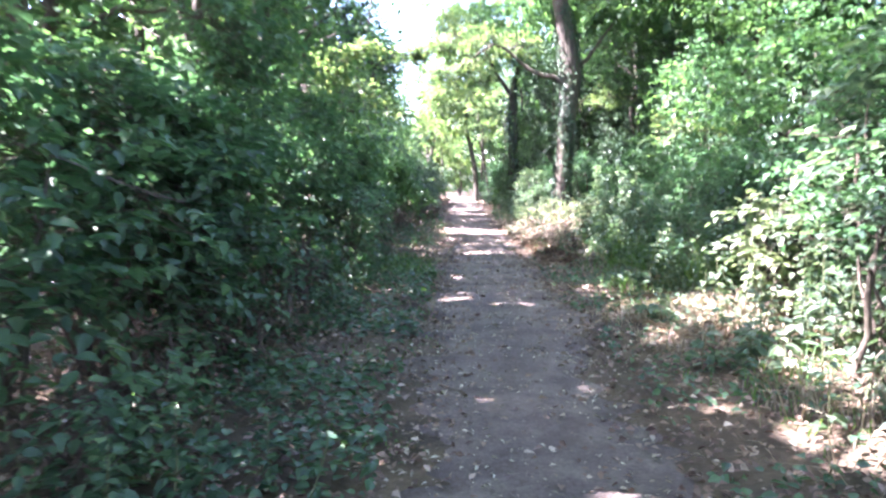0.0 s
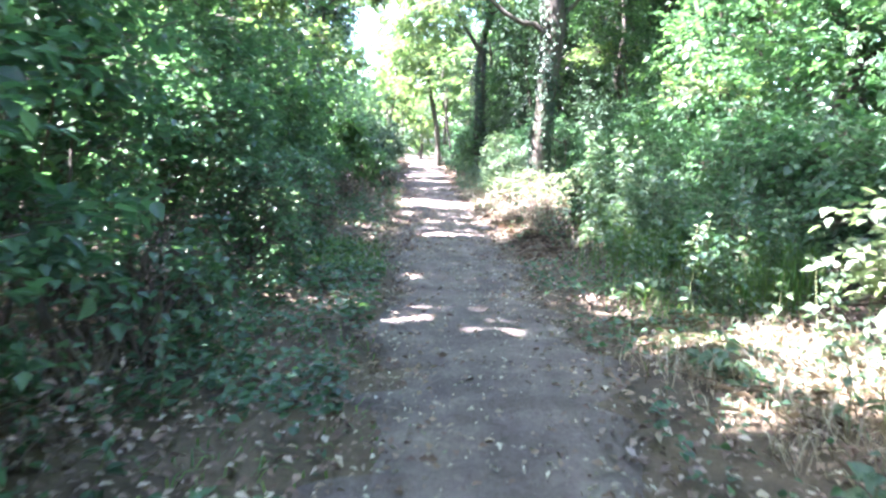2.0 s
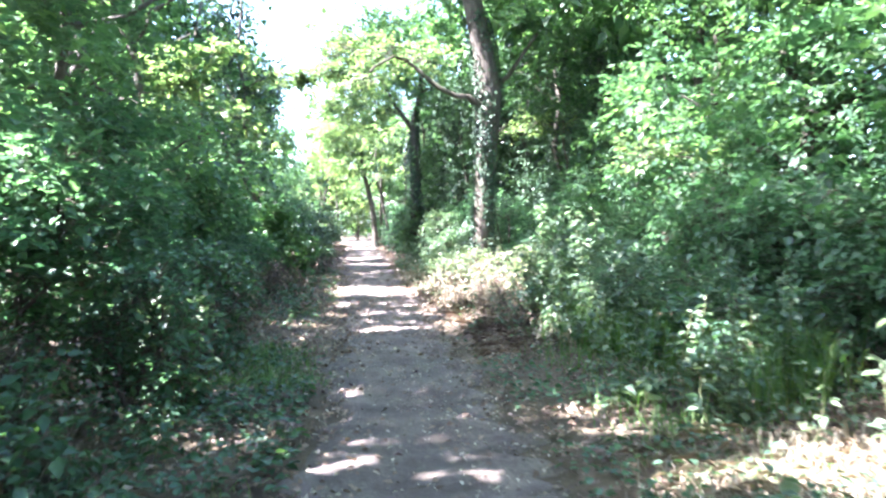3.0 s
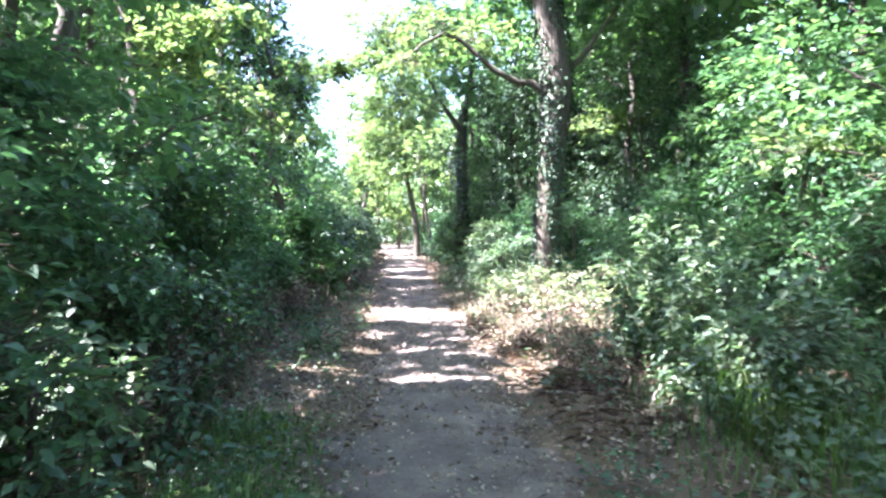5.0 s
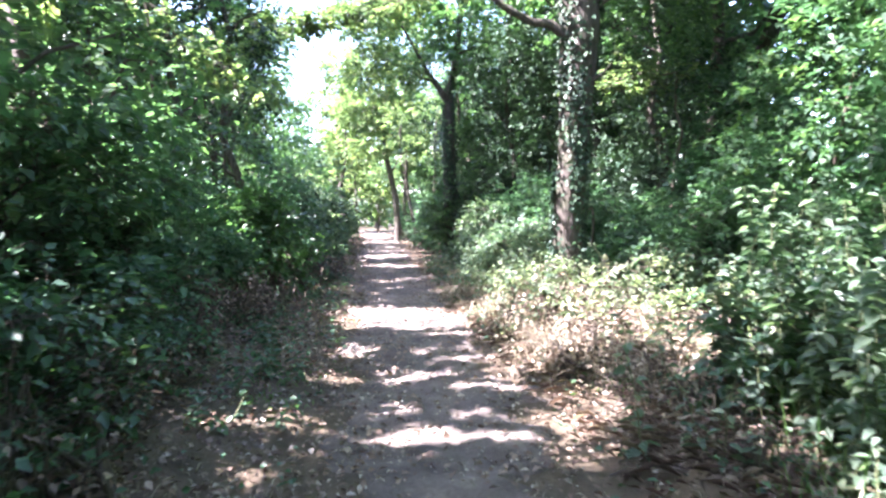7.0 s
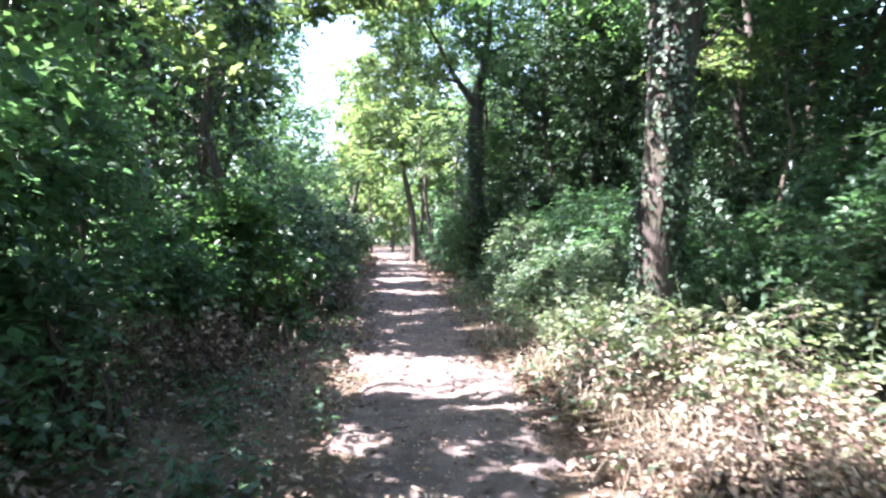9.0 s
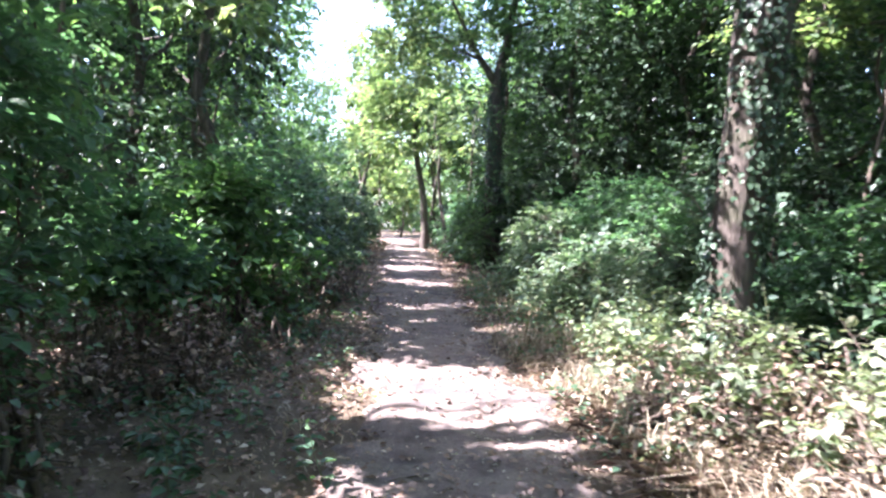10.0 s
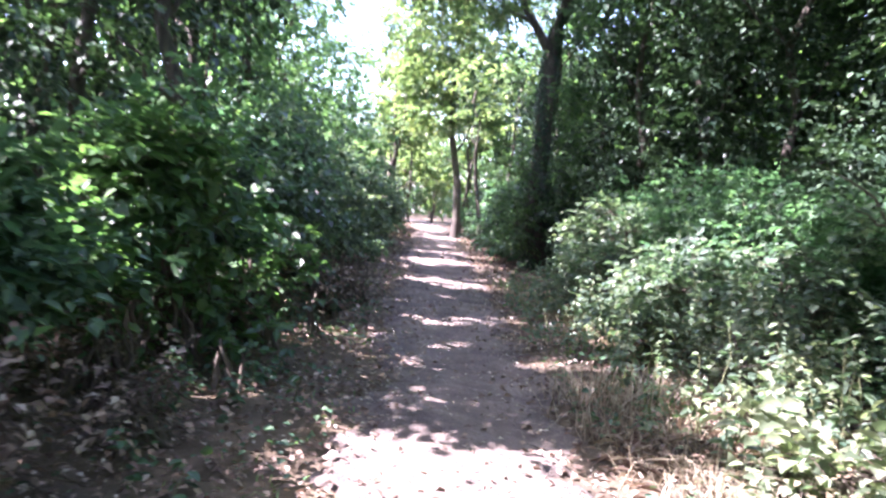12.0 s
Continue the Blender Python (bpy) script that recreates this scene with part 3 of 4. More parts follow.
# ---- dark forked tree further along, and a slim one at the path's edge ----
t3 = [(3.35, 32.4, -0.1), (3.3, 32.4, 0.5), (3.24, 32.4, 1.6), (3.2, 32.4, 3.2), (3.17, 32.4, 4.6), (3.2, 32.4, 5.4), (3.38, 32.4, 6.3), (3.55, 32.4, 7.5), (3.65, 32.5, 9.5)]
T3_TRUNK = [0.36, 0.28, 0.24, 0.2, 0.17, 0.14, 0.11, 0.08, 0.03]
dark_tree = tree(3.35, 32.4, t3, T3_TRUNK,
     [([(3.18, 32.4, 5.1), (2.85, 32.4, 5.6), (2.46, 32.35, 6.1), (2.1, 32.3, 6.8), (1.6, 32.2, 7.6)], 0.13, 0.03), ([(3.45, 32.4, 6.7), (3.9, 32.4, 6.9), (4.4, 32.3, 7.1), (5.0, 32.3, 7.6)], 0.06, 0.02),
      ([(2.7, 32.35, 5.8), (2.2, 32.3, 5.95), (1.6, 32.2, 6.3), (1.0, 32.1, 6.2)], 0.05, 0.012)],
     [(2.2, 32.2, 7.4, 1.6, 1.5, 0.9), (3.8, 32.6, 8.6, 2.0, 1.8, 1.1), (1.2, 32.0, 6.2, 1.3, 1.2, 0.7), (4.8, 32.4, 6.6, 1.4, 1.4, 0.8), (2.4, 31.8, 4.3, 1.2, 1.1, 0.7), (4.2, 32.2, 3.6, 1.1, 1.0, 0.9), (2.3, 32.0, 9.4, 1.6, 1.5, 0.8), (0.8, 32.5, 8.3, 1.3, 1.2, 0.8), (3.6, 32.0, 2.2, 0.7, 0.7, 0.9), (3.2, 31.9, 3.3, 0.6, 0.5, 0.7), (3.3, 31.7, 4.7, 0.8, 0.5, 0.4), (3.7, 31.8, 2.8, 0.6, 0.5, 0.6), (2.6, 31.7, 3.8, 0.6, 0.5, 0.4)],
     32000, 0.13, M_TREE, "forked tree with dark ivy-clad trunk and broad crown", group="trees along the path")
ivy(dark_tree, t3, T3_TRUNK, 9000)
foliage(dark_tree, [(3.0, 32.1, 1.2, 0.45, 0.4, 0.7), (3.55, 32.1, 2.2, 0.45, 0.4, 0.8), (2.85, 32.1, 3.2, 0.5, 0.4, 0.7), (2.5, 32.1, 4.4, 0.6, 0.5, 0.5), (3.6, 32.2, 4.2, 0.5, 0.5, 0.8), (2.45, 31.8, 2.6, 0.5, 0.5, 0.8), (2.7, 31.9, 1.3, 0.4, 0.4, 0.7)], 7000, 0.12, M_TREE, name="ivy_growth", label="dark bushy ivy round the trunk")
# Outer boughs repeat the crown in the lightened, sunlit colour.
foliage(dark_tree, [(0.5, 31.6, 7.6, 1.0, 1.0, 0.9), (1.4, 31.6, 6.2, 1.0, 1.0, 0.7), (-0.1, 31.6, 9.0, 1.0, 1.0, 0.8), (1.7, 31.8, 8.6, 1.2, 1.1, 0.9), (0.7, 31.6, 5.0, 0.8, 0.8, 0.5), (0.35, 31.3, 6.0, 0.6, 0.7, 0.6), (0.2, 31.3, 8.0, 0.6, 0.7, 0.6)], 12000, 0.13, M_SUNLIT, name="crown", label="leaves on the outer boughs, coloured yellow-green as if sunlit", cull=False)
t2 = [(2.1, 44.6, -0.1), (2.1, 44.6, 0.8), (2.0, 44.6, 2.2), (1.7, 44.6, 3.6), (1.4, 44.6, 4.8), (1.5, 44.6, 6.2), (1.6, 44.7, 8)]
tree(2.1, 44.6, t2, [0.22, 0.17, 0.15, 0.13, 0.11, 0.08, 0.04],
     [([(1.75, 44.6, 3.4), (2.3, 44.5, 4.4), (2.8, 44.5, 5.4)], 0.06, 0.02)],
     [(1.2, 44.5, 6.4, 1.8, 1.6, 1.1), (2.8, 44.4, 5.8, 1.6, 1.4, 1.0), (0.6, 44.0, 4.7, 1.2, 1.1, 0.7), (2.0, 44.6, 8.0, 1.8, 1.6, 1.0), (3.4, 44.2, 4.0, 1.0, 1.0, 0.9), (0.5, 45, 8.6, 1.5, 1.4, 1.0), (2.6, 45, 10.0, 2.0, 1.6, 1.2), (0.2, 44.5, 6.6, 1.2, 1.2, 0.8), (1.2, 45, 11.2, 1.6, 1.5, 0.9)],
     34000, 0.17, M_SUNLIT, "slim dark tree leaning over the path's edge", group="trees along the path")

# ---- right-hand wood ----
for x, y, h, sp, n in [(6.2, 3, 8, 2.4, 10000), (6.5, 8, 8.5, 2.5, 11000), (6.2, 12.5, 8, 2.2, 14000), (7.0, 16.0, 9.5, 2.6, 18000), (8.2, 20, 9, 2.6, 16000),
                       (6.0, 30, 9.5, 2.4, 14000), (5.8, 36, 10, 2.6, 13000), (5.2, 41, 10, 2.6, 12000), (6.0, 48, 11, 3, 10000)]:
    # Trees at y 25 to 37 take the dark leaf colour as shade.
    wood_tree(x, y, h, sp, n, 0.13 if y < 30 else 0.18, M_IVY_SHADE if 25 < y < 37 else M_TREE, "tall tree with dark trunk in the wood, leaves darkened for shade" if 25 < y < 37 else "tall leafy tree with dark trunk in the wood", crown_from=0.12, r=0.15)
for i in (0, 1, 2, 3, 6, 7, 8):
    wood_tree(9.6 + 0.6 * (i % 2), -2 + 5 * i, 13 if i < 3 or i > 6 else 10, 3.4, 5200, 0.36, M_TREE, "tall dense tree deep in the wood", crown_from=0.1, r=0.18, group="trees deep in the wood")
# Added trees whose high unseen crowns keep light off the wood below.
for i in range(9):
    wood_tree(7.2 + 0.8 * (i % 2), -4 + 4.4 * i, 14, 4.4, 8000, 0.33, M_TREE, "added tall tree with bare dark trunk and high crown shading the wood", crown_from=0.46, r=0.17, wob=0.04, group="tall trees over the path")
# The dark leaf colour gives these trees the look of deep shade.
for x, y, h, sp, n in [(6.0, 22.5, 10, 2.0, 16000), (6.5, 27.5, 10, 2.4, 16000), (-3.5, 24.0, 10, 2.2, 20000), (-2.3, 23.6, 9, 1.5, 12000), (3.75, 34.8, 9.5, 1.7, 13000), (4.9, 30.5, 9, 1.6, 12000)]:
    wood_tree(x, y, h, sp, n, 0.12, M_IVY_SHADE, "tree overgrown from foot to crown, ivy leaves coloured dark for shade", crown_from=0.04, r=0.11, wob=0.05)
for i in range(14):
    y = 1 + 2.7 * i
    # Past y = 20 the leaf colour is darkened to show shade.
    dark = y > 20
    shrub((6.4 if dark else 5.9) + rng.uniform(-0.5, 0.8), y, 1.5, 1.6, rng.uniform(2.2, 3.4) if dark else rng.uniform(3.4, 5.0), 4500 if dark else 7000, 0.15 if dark else 0.12, M_IVY_SHADE if dark else M_HEDGE,
          "shrub in the wood, its leaves darkened for shade" if dark else "tall hazel bush with layered leafy sprays in the wood", group="shrubs in the wood", twigs=False)

# ---- trees that close the view ahead, and added ones behind ----
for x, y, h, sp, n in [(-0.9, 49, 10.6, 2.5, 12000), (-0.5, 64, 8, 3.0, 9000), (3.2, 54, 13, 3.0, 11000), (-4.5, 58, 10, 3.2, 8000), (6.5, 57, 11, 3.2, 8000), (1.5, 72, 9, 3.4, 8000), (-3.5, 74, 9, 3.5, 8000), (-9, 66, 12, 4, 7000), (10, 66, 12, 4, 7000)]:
    # The fuller trees take the lightened leaf colour that imitates sunlight.
    wood_tree(x, y, h, sp, int(n * 1.25), 0.26, M_SUNLIT if n > 8500 else M_TREE, "sunlit green tree at the far end of the path", crown_from=0.08, r=0.16, group="trees at the path's end")
# Unseen trees added behind the start to shut out light.
for x, y in [(-1.2, -6), (2.4, -6.5)]:
    wood_tree(x, y, 8, 2.6, 6000, 0.13, M_TREE, "added leafy tree with dark trunk behind the start of the path", crown_from=0.12, r=0.14)


# ---- added unseen trees whose crowns meet over the path's first part to block light ----
for x, y, over in [(-4.6, -9.0, 3.6), (5.2, -10.5, -3.2), (-4.9, -3.2, 4.0), (5.4, -4.6, -3.4), (-4.7, 2.4, 4.2), (5.6, 0.6, -3.6), (-4.8, 7.6, 4.2), (-4.7, 12.4, 4.0), (-4.9, 17.0, 3.8), (-6.2, 20.5, 4.6), (8.4, 26.6, -4.8)]:
    z = float(ground_z(x, y))
    stem = bend((x, y, z - 0.1), (x + over * 0.25, y, 9.5), 9, 0.05)
    boughs, crown_lobes = [], []
    for j, f in enumerate((0.35, 0.55, 0.75, 0.95)):
        end = (x + over * f * 1.25, y + rng.uniform(-1.6, 1.6), 7.4 + rng.uniform(0, 1.4))
        boughs.append((bend(stem[5], end, 6, 0.15), 0.07, 0.015))
        crown_lobes.append((*end, 1.5, 1.7, 0.8))
    crown_lobes.append((x + over * 0.25, y, 9.8, 1.8, 1.8, 1.0))
    tree(x, y, stem, np.linspace(0.17, 0.05, 9), boughs, crown_lobes, 5200, 0.22, M_TREE, "added tall tree with a broad crown arching over the path to block light", group="trees arching over the path")


def far_wood(x0, x1, y0, y1, z1, n, size):
    """The wood behind, which no one could count."""
    p = np.stack([rng.uniform(x0, x1, n), rng.uniform(y0, y1, n), rng.uniform(0, z1, n)], 1)
    wob = np.sin(p[:, 0] * 1.1 + p[:, 1] * 0.9) + np.sin(p[:, 1] * 1.7 - p[:, 2] * 1.3) + np.sin(p[:, 2] * 1.9 + p[:, 0] * 0.7)
    p = p[(wob > -0.9) & ~in_sun_gap(p) & (p[:, 2] < z1 * (0.8 + 0.1 * np.sin(p[:, 1] * 0.6) + 0.08 * np.sin(p[:, 1] * 1.9)))]
    m = len(p)
    ob = part("far_wood", leaf_mesh("far_wood", p, unit(rng.normal(0, 1, (m, 3)) - UP * 0.3), unit(rng.normal(0, 0.6, (m, 3)) + UP), size * rng.uniform(0.6, 1.4, m)), M_TREE, None)
    tagged(ob, "dense green wood behind the trees", "woodland", kind="stuff")


far_wood(11, 15, -4, 60, 8.5, 34000, 0.44)
far_wood(7.8, 11, 26, 60, 12, 18000, 0.46)
far_wood(-11.5, -8.8, 4, 60, 13, 36000, 0.5)
far_wood(-16, 20, 78, 88, 9, 24000, 0.5)

# ---- undergrowth on the verges ----
def weeds(x, y, h, stems, label, mat=M_WEED, size=0.09, spread=0.35, group="undergrowth right of the path"):
    """A clump of upright leafy weeds: stems with pairs of leaves."""
    ob = thing("weed_clump", x, y, label, "weeds", group)
    lp, lt, ln, ls = [], [], [], []
    for i in range(stems):
        bx, by = x + rng.normal(0, spread), y + rng.normal(0, spread)
        bz = float(ground_z(bx, by))
        hh = h * rng.uniform(0.55, 1.1)
        top = np.array([bx + rng.normal(0, 0.12), by + rng.normal(0, 0.12), bz + hh])
        line = bend((bx, by, bz - 0.02), top, 5, 0.08)
        part("stem", tube(line, np.linspace(0.006, 0.002, 5), 4), M_STEM, ob)
        k = max(5, int(hh / 0.07))
        f = np.linspace(0.15, 1.0, k)
        for s in (0, 1, 2):
            a = np.arange(k) * 1.57 + s * 2.1 + rng.uniform(0, 6)
            p = np.stack([np.interp(f, np.linspace(0, 1, 5), line[:, c]) for c in range(3)], 1)
            t = unit(np.stack([np.cos(a), np.sin(a), rng.normal(-0.15, 0.25, k)], 1))
            lp.append(p + t * 0.02), lt.append(t), ln.append(unit(UP + rng.normal(0, 0.3, (k, 3))))
            ls.append(size * rng.uniform(0.7, 1.3, k) * (1.15 - 0.5 * f))
    tagged(part("foliage", leaf_mesh("weed_leaves", np.concatenate(lp), np.concatenate(lt), np.concatenate(ln), np.concatenate(ls), 0.62, True), mat, ob), kind="stuff")


for i in range(64):
    y = 2.5 + 25 * (i + rng.random()) / 64
    x = float(path_edges(y)[1]) + (1.15 if y < 17 else 0.55) + abs(rng.normal(0.4, 0.55))
    h = 0.35 + 0.35 * min(2, x - 1.5)
    if 13.8 < y < 18 and i % 3 or 5.9 < y < 7.9 and x < 3.1:
        continue
    weeds(x, y, max(0.25, h), 7, "clump of green nettles and leafy weeds on the verge")
for i in range(30):
    y = 2.0 + 24 * (i + rng.random()) / 30
    x = float(path_edges(y)[0]) - 0.7 - abs(rng.normal(0.2, 0.4))
    weeds(x, y, rng.uniform(0.25, 0.55), 6, "clump of dark green leafy weeds under the hedge", M_COVER, group="undergrowth left of the path")


def grass_tuft(x, y, h, blades, mat, label, group, spread=0.22, droop=0.5):
    """A tuft of long narrow blades that bend over."""
    ob = thing("grass_tuft", x, y, label, "grass", group)
    bx, by = x + rng.normal(0, spread, blades), y + rng.normal(0, spread, blades)
    a = rng.uniform(0, 6.283, blades)
    out = np.stack([np.cos(a), np.sin(a), 0 * a], 1)
    side = np.stack([-np.sin(a), np.cos(a), 0 * a], 1)
    b = np.stack([bx, by, ground_z(bx, by) - 0.01], 1)
    hh = (h * rng.uniform(0.5, 1.15, blades))[:, None]
    dr = rng.uniform(0.1, droop * 1.6, blades)[:, None]
    m = b + UP * hh * 0.6 + out * hh * dr * 0.4
    e = b + UP * hh * (1.0 - 0.4 * dr) + out * hh * dr * 1.1
    w = 0.005
    co = np.stack([b - side * w, b + side * w, m + side * w * 0.8, m - side * w * 0.8, e], 1).reshape(-1, 3)
    i = np.arange(blades)[:, None] * 5
    faces = np.concatenate([i + [[0, 1, 2]], i + [[0, 2, 3]], i + [[3, 2, 4]]], 0)
    tagged(part("turf", mesh_arrays("turf", co, faces, 3), mat, ob), kind="stuff")


for i in range(70):
    y = 3 + 26 * (i + rng.random()) / 70
    x = float(path_edges(y)[1]) + (0.85 if y < 17 else 0.45) + abs(rng.normal(0.2, 0.5))
    dry = rng.random() < 0.5
    grass_tuft(x, y, rng.uniform(0.12, 0.35), 60, M_STRAW if dry else M_GRASS, "tuft of dry straw-coloured grass on the verge" if dry else "tuft of green grass on the verge", "grass tufts", droop=0.9)
for i in range(26):
    y = 3 + 26 * (i + rng.random()) / 26
    x = float(path_edges(y)[0]) - 0.1 - abs(rng.normal(0.2, 0.4))
    grass_tuft(x, y, rng.uniform(0.06, 0.14), 70, M_GRASS if rng.random() < 0.6 else M_STRAW, "tuft of short grass beside the path", "grass tufts", droop=1.2)

# ---- low bushes of brambles and bindweed in the sun beside the path ----
for x, y, rx, ry, hh, n in [(2.85, 16.3, 0.7, 0.9, 0.8, 600), (3.4, 17.3, 0.8, 0.8, 0.95, 1200), (2.65, 17.7, 0.5, 0.5, 0.75, 600), (3.1, 18.2, 0.6, 0.5, 0.85, 1000), (3.6, 15.0, 0.8, 0.8, 0.8, 900), (3.2, 11.6, 0.6, 0.9, 0.85, 2000),
                            (3.3, 13.6, 0.6, 0.8, 0.8, 1600), (3.4, 9.6, 0.6, 0.8, 0.85, 1600), (3.25, 6.5, 0.45, 0.5, 1.25, 1500), (2.95, 4.6, 0.45, 0.8, 1.4, 900), (3.1, 21.2, 0.6, 0.9, 0.7, 1600), (3.2, 23.2, 0.6, 1.0, 1.0, 2200),
                            (3.0, 25.6, 0.6, 1.0, 1.2, 2200), (2.55, 19.2, 0.45, 0.6, 0.5, 900)]:
    # Leaf colour by place: whitened for sun patches, darker at y 9.6 and 13.6.
    shrub(x, y, rx, ry, hh, n, rng.uniform(0.07, 0.115), M_COVER if y in (9.6, 13.6) else M_BRAMBLE_SUN if 6 < y < 8 or 14.5 < y < 22 else M_WEED, "low sunlit bush of brambles and bindweed on the verge", group="low bushes on the verge", low=0.05, stems=6, name="bramble_bush", fine=True)
    for i in range(3):
        grass_tuft(x - rx * rng.uniform(0.6, 1.1), y + rng.uniform(-ry, ry), rng.uniform(0.2, 0.4), 45, M_STRAW, "clump of dry brown stalks under the brambles", "dry stalks", spread=0.18, droop=0.9)

shrub(3.65, 5.7, 0.7, 0.9, 2.7, 2400, 0.12, M_WEED, "tall elder bush with pale sunlit leaves", name="elder_bush", fine=True, stems=5)

# ---- young maple in the hedge, and branches that reach into the sun ----
shrub(-1.55, 21.2, 0.8, 0.8, 1.95, 3600, 0.14, M_MAPLE, "bright green young maple in front of the hedge", name="young_maple", fine=True, cull=False)


def branch(x0, x1, y0, y1, z0, z1, n, size, mat, label):
    """A leafy branch of a young tree that stands in the shade and reaches into the light."""
    ob = thing("sapling", x0, y0, label, "sapling")
    root = (x0, y0, ob.matrix_basis.translation.z - 0.05)
    part("trunk", tube(bend(root, (x0, y0, z0), 8, 0.06), np.linspace(0.04, 0.02, 8), 7), M_TWIG, ob)
    line = bend((x0, y0, z0), (x1, y1, z1), 7, 0.15)
    part("limb", tube(line, np.linspace(0.02, 0.005, 7), 6), M_TWIG, ob)
    lobes = [(*q, 0.38, 0.38, 0.14) for q in line[1:]]
    foliage(ob, lobes, n, size, mat, name="crown", wide=0.7, k=8, spray_len=0.35, fine=True, cull=False)


# Most of these branches have sunlight tinted into their leaf colour.
branch(-2.9, -1.3, 20.2, 20.4, 4.7, 3.35, 1000, 0.13, M_SUNLIT, "slender sapling with sunlit yellow-green leaves over the hedge")
branch(-2.9, -1.8, 15.6, 16.4, 3.6, 4.4, 1300, 0.13, M_SUNLIT, "slender sapling with sunlit yellow-green leaves over the hedge")
branch(-1.3, -0.25, 32.4, 31.9, 1.25, 1.45, 260, 0.12, M_SUNLIT, "sapling with a sunlit spray reaching out of the hedge")
branch(-3.2, 0.5, 26.2, 26.5, 5.5, 6.35, 2600, 0.14, M_SUNLIT, "slender tree with a sunlit bough reaching over the path")
branch(-3.1, 0.9, 27.3, 27.4, 5.6, 6.6, 2600, 0.14, M_SUNLIT, "slender tree with a sunlit bough reaching over the path")
branch(5.8, 4.2, 13.0, 13.2, 2.15, 2.35, 1100, 0.095, M_SUNLIT, "sapling with a low spreading branch of bright leaves")
branch(5.6, 4.1, 20.6, 20.4, 3.9, 3.6, 1400, 0.11, M_SUNLIT, "sapling with sunlit leaves behind the ivy-clad tree")

# ---- brown dead bracken at the foot of the hedge ----
for i in range(16):
    y = 11 + 15 * (i + rng.random()) / 16
    shrub(hedge_front(y) + rng.uniform(0.1, 0.5), y, 0.3, 0.4, rng.uniform(0.35, 0.7), 420, 0.06, M_DEAD, "clump of brown dead bracken at the foot of the hedge", group="dead bracken", low=0.04, stems=5, name="dead_bracken")
for i in range(11):
    y = 11.5 + 9 * (i + rng.random()) / 11
    x = float(path_edges(y)[1]) + rng.uniform(0.55, 1.3)
    shrub(x, y, 0.32, 0.35, rng.uniform(0.15, 0.3), 170, 0.055, M_DEAD if i % 3 else M_STRAW, "clump of dry brown stalks and withered leaves on the verge", group="withered plants on the verge", low=0.03, stems=6, name="dead_bracken")

# ---- tall green grass between the verge and the shrubs ----
for i in range(26):
    y = 8.6 + 5.6 * (i + rng.random()) / 26
    grass_tuft(rng.uniform(2.9, 4.1), y, rng.uniform(0.5, 0.85), 120, M_GRASS, "tuft of tall green grass at the edge of the wood", "tall grass", spread=0.2, droop=0.45)
shrub(-1.38, 10.4, 0.32, 0.38, 0.85, 620, 0.11, M_WEED, "small sunlit bindweed bush at the foot of the hedge", name="bramble_bush", low=0.05, fine=True, cull=False)
for i in range(40):
    y = 13.4 + 5.6 * (i + rng.random()) / 40
    x = rng.uniform(2.1, 3.3)
    rise = min(1.0, 0.3 + (y - 13.4) / 3.0) * min(1.0, 0.5 + (x - 2.1) / 1.0)
    if i % 2:
        grass_tuft(x, y, rise * rng.uniform(0.35, 0.65), 50, M_STRAW, "clump of dry straw-coloured stalks among the brambles", "dry stalks", spread=0.22, droop=1.1)
    shrub(x, y, 0.38, 0.38, max(0.16, rise * rng.uniform(0.4, 0.7)), int(300 * rise), 0.06, M_STRAW if i % 2 else M_DEAD, "clump of withered brown leaves among the brambles", group="withered plants on the verge", low=0.03, stems=5, name="dead_bracken")
shrub(-0.95, 22.3, 0.5, 0.6, 1.25, 1500, 0.12, M_MAPLE, "bright green young maple in front of the hedge", name="young_maple", fine=True, cull=False)

# ---- brown brushwood in the shade under the hedge, and flattened dry stalks on the verge ----
for i in range(58):
    y = 3.0 + 23 * (i + rng.random()) / 58
    x = float(hedge_foot(y)) - rng.uniform(0.0, 0.9) - (0.15 if y < 16 else 0)
    if 9 < y < 16.5 and i % 3:
        continue
    shrub(x, y, 0.35, 0.4, rng.uniform(0.45, 0.9), 210, 0.042, M_DEAD, "thicket of bare brown stems and withered leaves under the hedge", group="brushwood under the hedge", low=0.05, stems=10, name="dead_brushwood")


def lying_stalks(n, x0, x1, y0, y1, mat):
    x, y = rng.uniform(x0, x1, n), rng.uniform(y0, y1, n)
    keep = np.sin(2.1 * x + 1.3 * y) + np.sin(3.7 * y - 1.9 * x) + rng.normal(0, 0.6, n) > -0.4
    x, y = x[keep], y[keep]
    flat_leaves("dry_stalks", x, y, rng.uniform(0.07, 0.2, len(x)), mat, "flattened dry brown stalks lying on the verge", "dry stalks", lift=rng.uniform(0.03, 0.12, len(x)), tilt=0.25, wide=0.04)


lying_stalks(3600, 1.7, 3.4, 11.5, 20.5, M_DEAD)
lying_stalks(2400, 1.8, 3.4, 13.0, 20.5, M_STRAW)
lying_stalks(900, 1.9, 3.3, 5.6, 8.4, M_STRAW)
for i in range(26):
    grass_tuft(rng.uniform(2.0, 3.2), rng.uniform(6.2, 7.9), rng.uniform(0.12, 0.3), 60, M_STRAW, "tuft of dry straw-coloured grass on the verge", "grass tufts", droop=1.1)

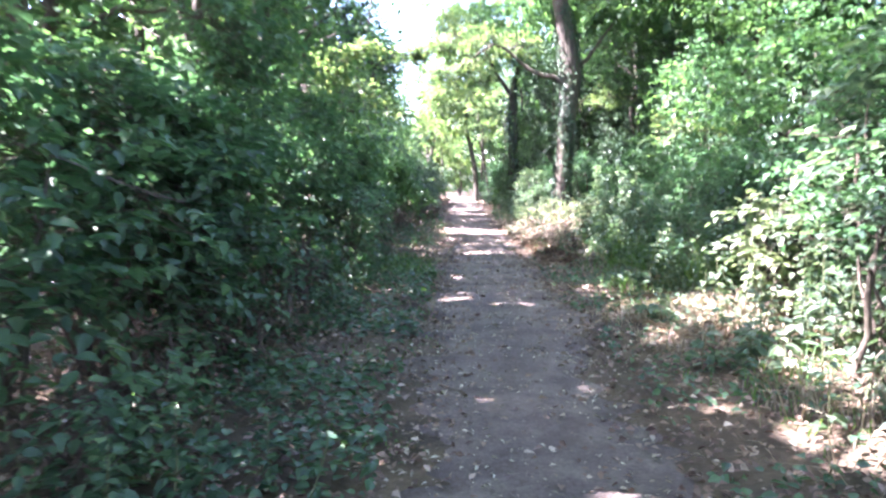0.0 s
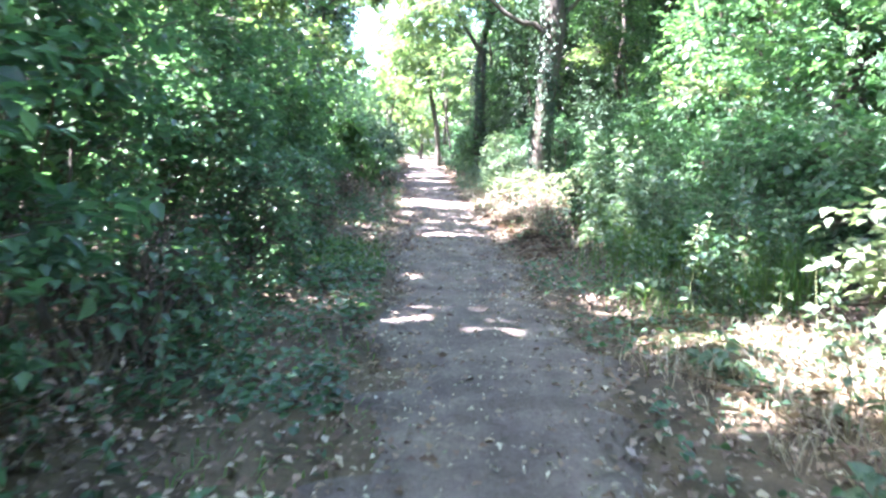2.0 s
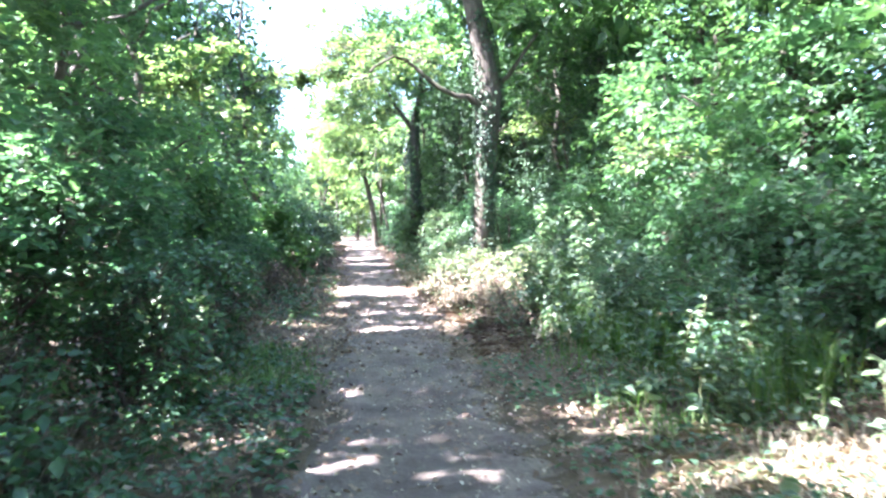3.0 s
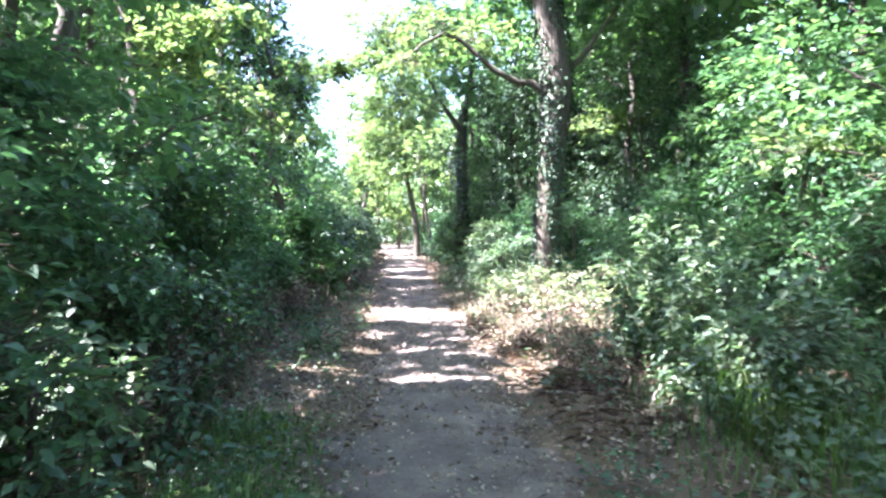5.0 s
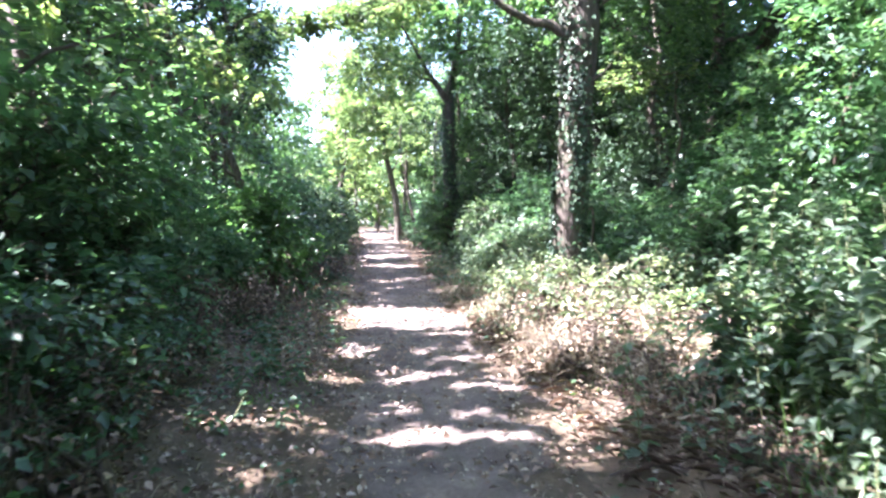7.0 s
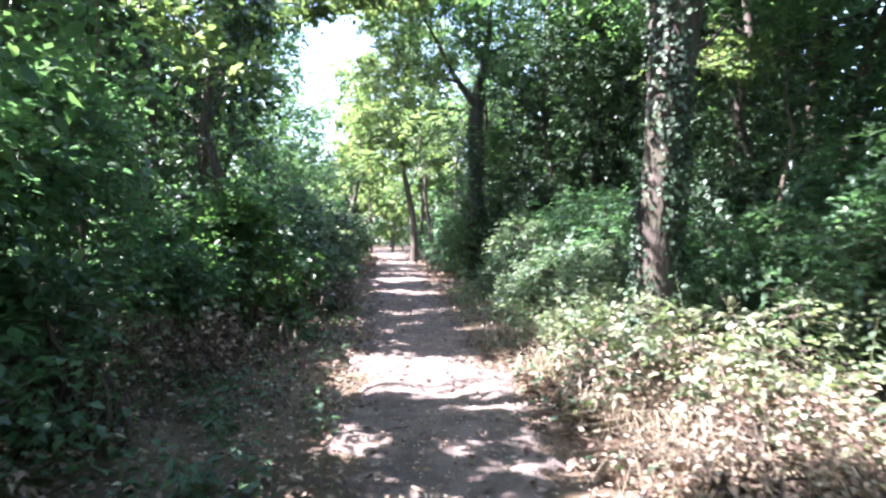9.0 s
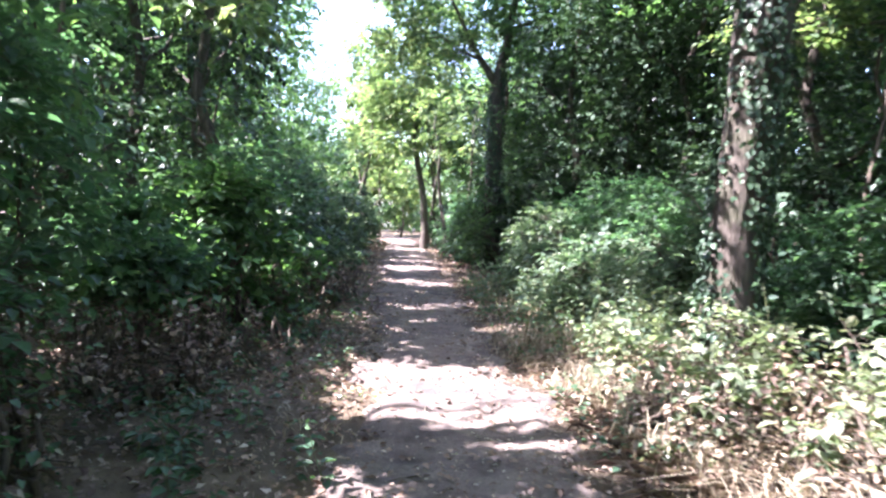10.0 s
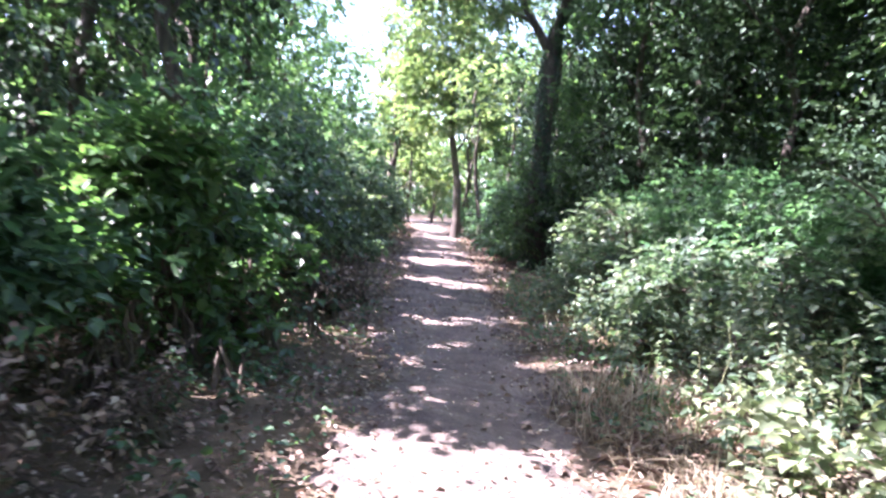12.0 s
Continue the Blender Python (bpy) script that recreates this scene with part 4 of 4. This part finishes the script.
# ---- broad-leaved plants and short soft grass beside the path ----
for x, y, hh in [(2.75, 11.75, 0.5), (3.1, 11.95, 0.45), (2.45, 9.3, 0.25), (2.3, 5.2, 0.3), (2.05, 7.0, 0.22), (2.7, 5.6, 0.35)]:
    weeds(x, y, hh, 5, "low plant with broad pale green leaves on the verge", size=0.15, spread=0.16)
for i in range(16):
    grass_tuft(rng.uniform(-1.0, -0.2), rng.uniform(10.3, 12.0), rng.uniform(0.1, 0.2), 110, M_GRASS, "patch of short soft green grass beside the path", "grass tufts", spread=0.16, droop=0.8)

for i in range(14):
    grass_tuft(rng.uniform(1.9, 2.9), rng.uniform(18.8, 21.6), rng.uniform(0.15, 0.4), 60, M_STRAW, "clump of dry straw-coloured stalks beside the path", "dry stalks", spread=0.2, droop=1.1)

# ---- fallen twigs and bare dead branches ----
for i in range(34):
    y = 1.5 + 24 * (i + rng.random()) / 34
    l, r = path_edges(y)
    x = float(l) + (float(r) - float(l)) * rng.uniform(-0.6, 1.7)
    a, n = rng.uniform(0, 6.283), rng.uniform(0.12, 0.5)
    q = thing("fallen_twig", x, y, "thin dry brown twig lying on the ground", "twig", "fallen twigs")
    e = (x + n * math.cos(a), y + n * math.sin(a))
    line = bend((x, y, float(ground_z(x, y)) + 0.028), (*e, float(ground_z(*e)) + 0.03), 5, 0.12)
    line[:, 2] = ground_z(line[:, 0], line[:, 1]) + 0.03
    part("stick", tube(line, np.linspace(0.007, 0.003, 5), 5), M_TWIG, q)
for x, y, z, dx, dy, dz in [(-2.0, 4.3, 1.25, 0.5, -0.1, -0.1), (-2.0, 3.6, 1.6, 0.6, 0.2, -0.25), (-1.9, 7.2, 1.9, 0.5, 0.3, 0.3), (-2.1, 12.5, 1.5, 0.7, -0.2, 0.4), (-2.2, 15.4, 2.3, 0.6, 0.2, 0.5), (3.4, 7.4, 0.05, 0.1, 0.05, 0.7), (3.1, 6.3, 0.05, 0.35, 0.1, 0.45)]:
    q = thing("dead_branch", x - 0.3 if x < 0 else x, y, "bare grey dead branch poking out of the greenery", "branch", "dead branches")
    foot = (q.location.x, q.location.y, q.location.z) if x > 0 else (x - 0.3, y, float(ground_z(x - 0.3, y)))
    line = np.concatenate([bend(foot, (x, y, max(z, foot[2] + 0.1)), 6, 0.06), bend((x + dx * 0.2, y + dy * 0.2, max(z, foot[2] + 0.1) + dz * 0.2), (x + dx, y + dy, z + dz), 4, 0.1)])
    part("stick", tube(line, np.linspace(0.014, 0.004, len(line)), 6), M_BARK_PALE, q)

# ---- leaning dark tree against the sky, deep in the wood ----
lean_line = [(7.4, 22.3, 0.0), (7.6, 22.3, 2.2), (7.9, 22.2, 4.2), (8.4, 22.1, 5.5), (9.2, 22.0, 6.3), (10.2, 22.0, 7.1), (11.2, 22.0, 7.8)]
tree(7.4, 22.3, lean_line, [0.2, 0.17, 0.15, 0.14, 0.12, 0.1, 0.06], [([(8.3, 22.1, 5.3), (8.4, 22.0, 6.4), (8.7, 22.0, 7.6)], 0.06, 0.02)],
     [(10.5, 22, 8.2, 1.2, 1.2, 0.6), (8.8, 22, 8.2, 1.0, 1.0, 0.5)], 2500, 0.15, M_TREE, "leaning dark tree with a bare limb against the sky", group="trees along the path")

# ---- tall nettles in a sunny spot of the verge, and slim trunks at the path's end ----
for x, y, hh in [(3.05, 12.3, 1.25), (3.35, 11.6, 1.15), (3.0, 13.0, 1.05), (3.55, 12.6, 1.2), (3.25, 13.6, 1.5), (3.6, 13.4, 1.55), (2.9, 13.8, 1.1), (3.8, 14.0, 1.4)]:
    weeds(x, y, hh, 8, "clump of tall nettles with large drooping leaves", size=0.13, spread=0.22)
for x, y, hh, dx in [(2.9, 47, 7, -0.6), (3.3, 40, 6, 0.4), (-0.9, 46, 6.5, 0.5), (0.1, 57, 7, -0.4), (1.4, 59, 8, 0.5), (2.7, 51, 7, 0.2), (2.5, 38.5, 5.5, -0.5), (-1.4, 52, 7, 0.3)]:
    tree(x, y, bend((x, y, -0.05), (x + dx, y, hh), 8, 0.08), np.linspace(0.09, 0.03, 8), [(bend((x + dx * 0.6, y, hh * 0.6), (x + dx * 0.6 + rng.uniform(-1, 1), y, hh * 0.85), 5, 0.15), 0.035, 0.012)],
         [(x + dx, y, hh, 0.9, 0.9, 0.6), (x + dx * 0.6, y, hh * 0.75, 0.9, 0.9, 0.5)], 1500, 0.15, M_SUNLIT, "slim young tree with dark bare trunk at the path's end", group="slim trees at the path's end", sides=8)
for x, y, hh in [(3.1, 43.4, 1.7), (3.9, 33.2, 2.2), (2.9, 36.5, 1.5)]:
    shrub(x, y, 0.7, 0.8, hh, 3200, 0.11, M_IVY_SHADE, "dark evergreen bush at the foot of a tree", group="dark bushes by the path")
for x, y, rx, hh in [(3.4, 26.0, 0.6, 1.7), (3.55, 23.5, 0.6, 1.2), (3.5, 28.0, 0.6, 1.5)]:
    shrub(x, y, rx, 0.8, hh, 2200, 0.11, M_WEED, "pale green hazel bush catching the sun beside the path", group="hazel bushes by the path", name="hazel_bush", fine=True, cull=False)
shrub(3.95, 22.3, 0.55, 0.7, 1.45, 1800, 0.11, M_WEED, "pale green hazel bush catching the sun beside the path", group="hazel bushes by the path", name="hazel_bush", fine=True, cull=False)
branch(4.3, 3.6, 21.1, 20.9, 1.6, 1.75, 320, 0.10, M_WEED, "sapling with a few bright leaves on a low twig")
q = thing("dead_branch", 4.2, 21.0, "bare grey dead branch poking out of the greenery", "branch", "dead branches")
part("stick", tube([(4.2, 21.0, 0.0), (4.1, 21.0, 0.9), (3.95, 20.98, 1.6), (3.75, 20.95, 1.86), (3.53, 20.92, 1.96), (3.32, 20.9, 2.03)], [0.016, 0.014, 0.012, 0.011, 0.010, 0.006], 6), M_BARK_PALE, q)
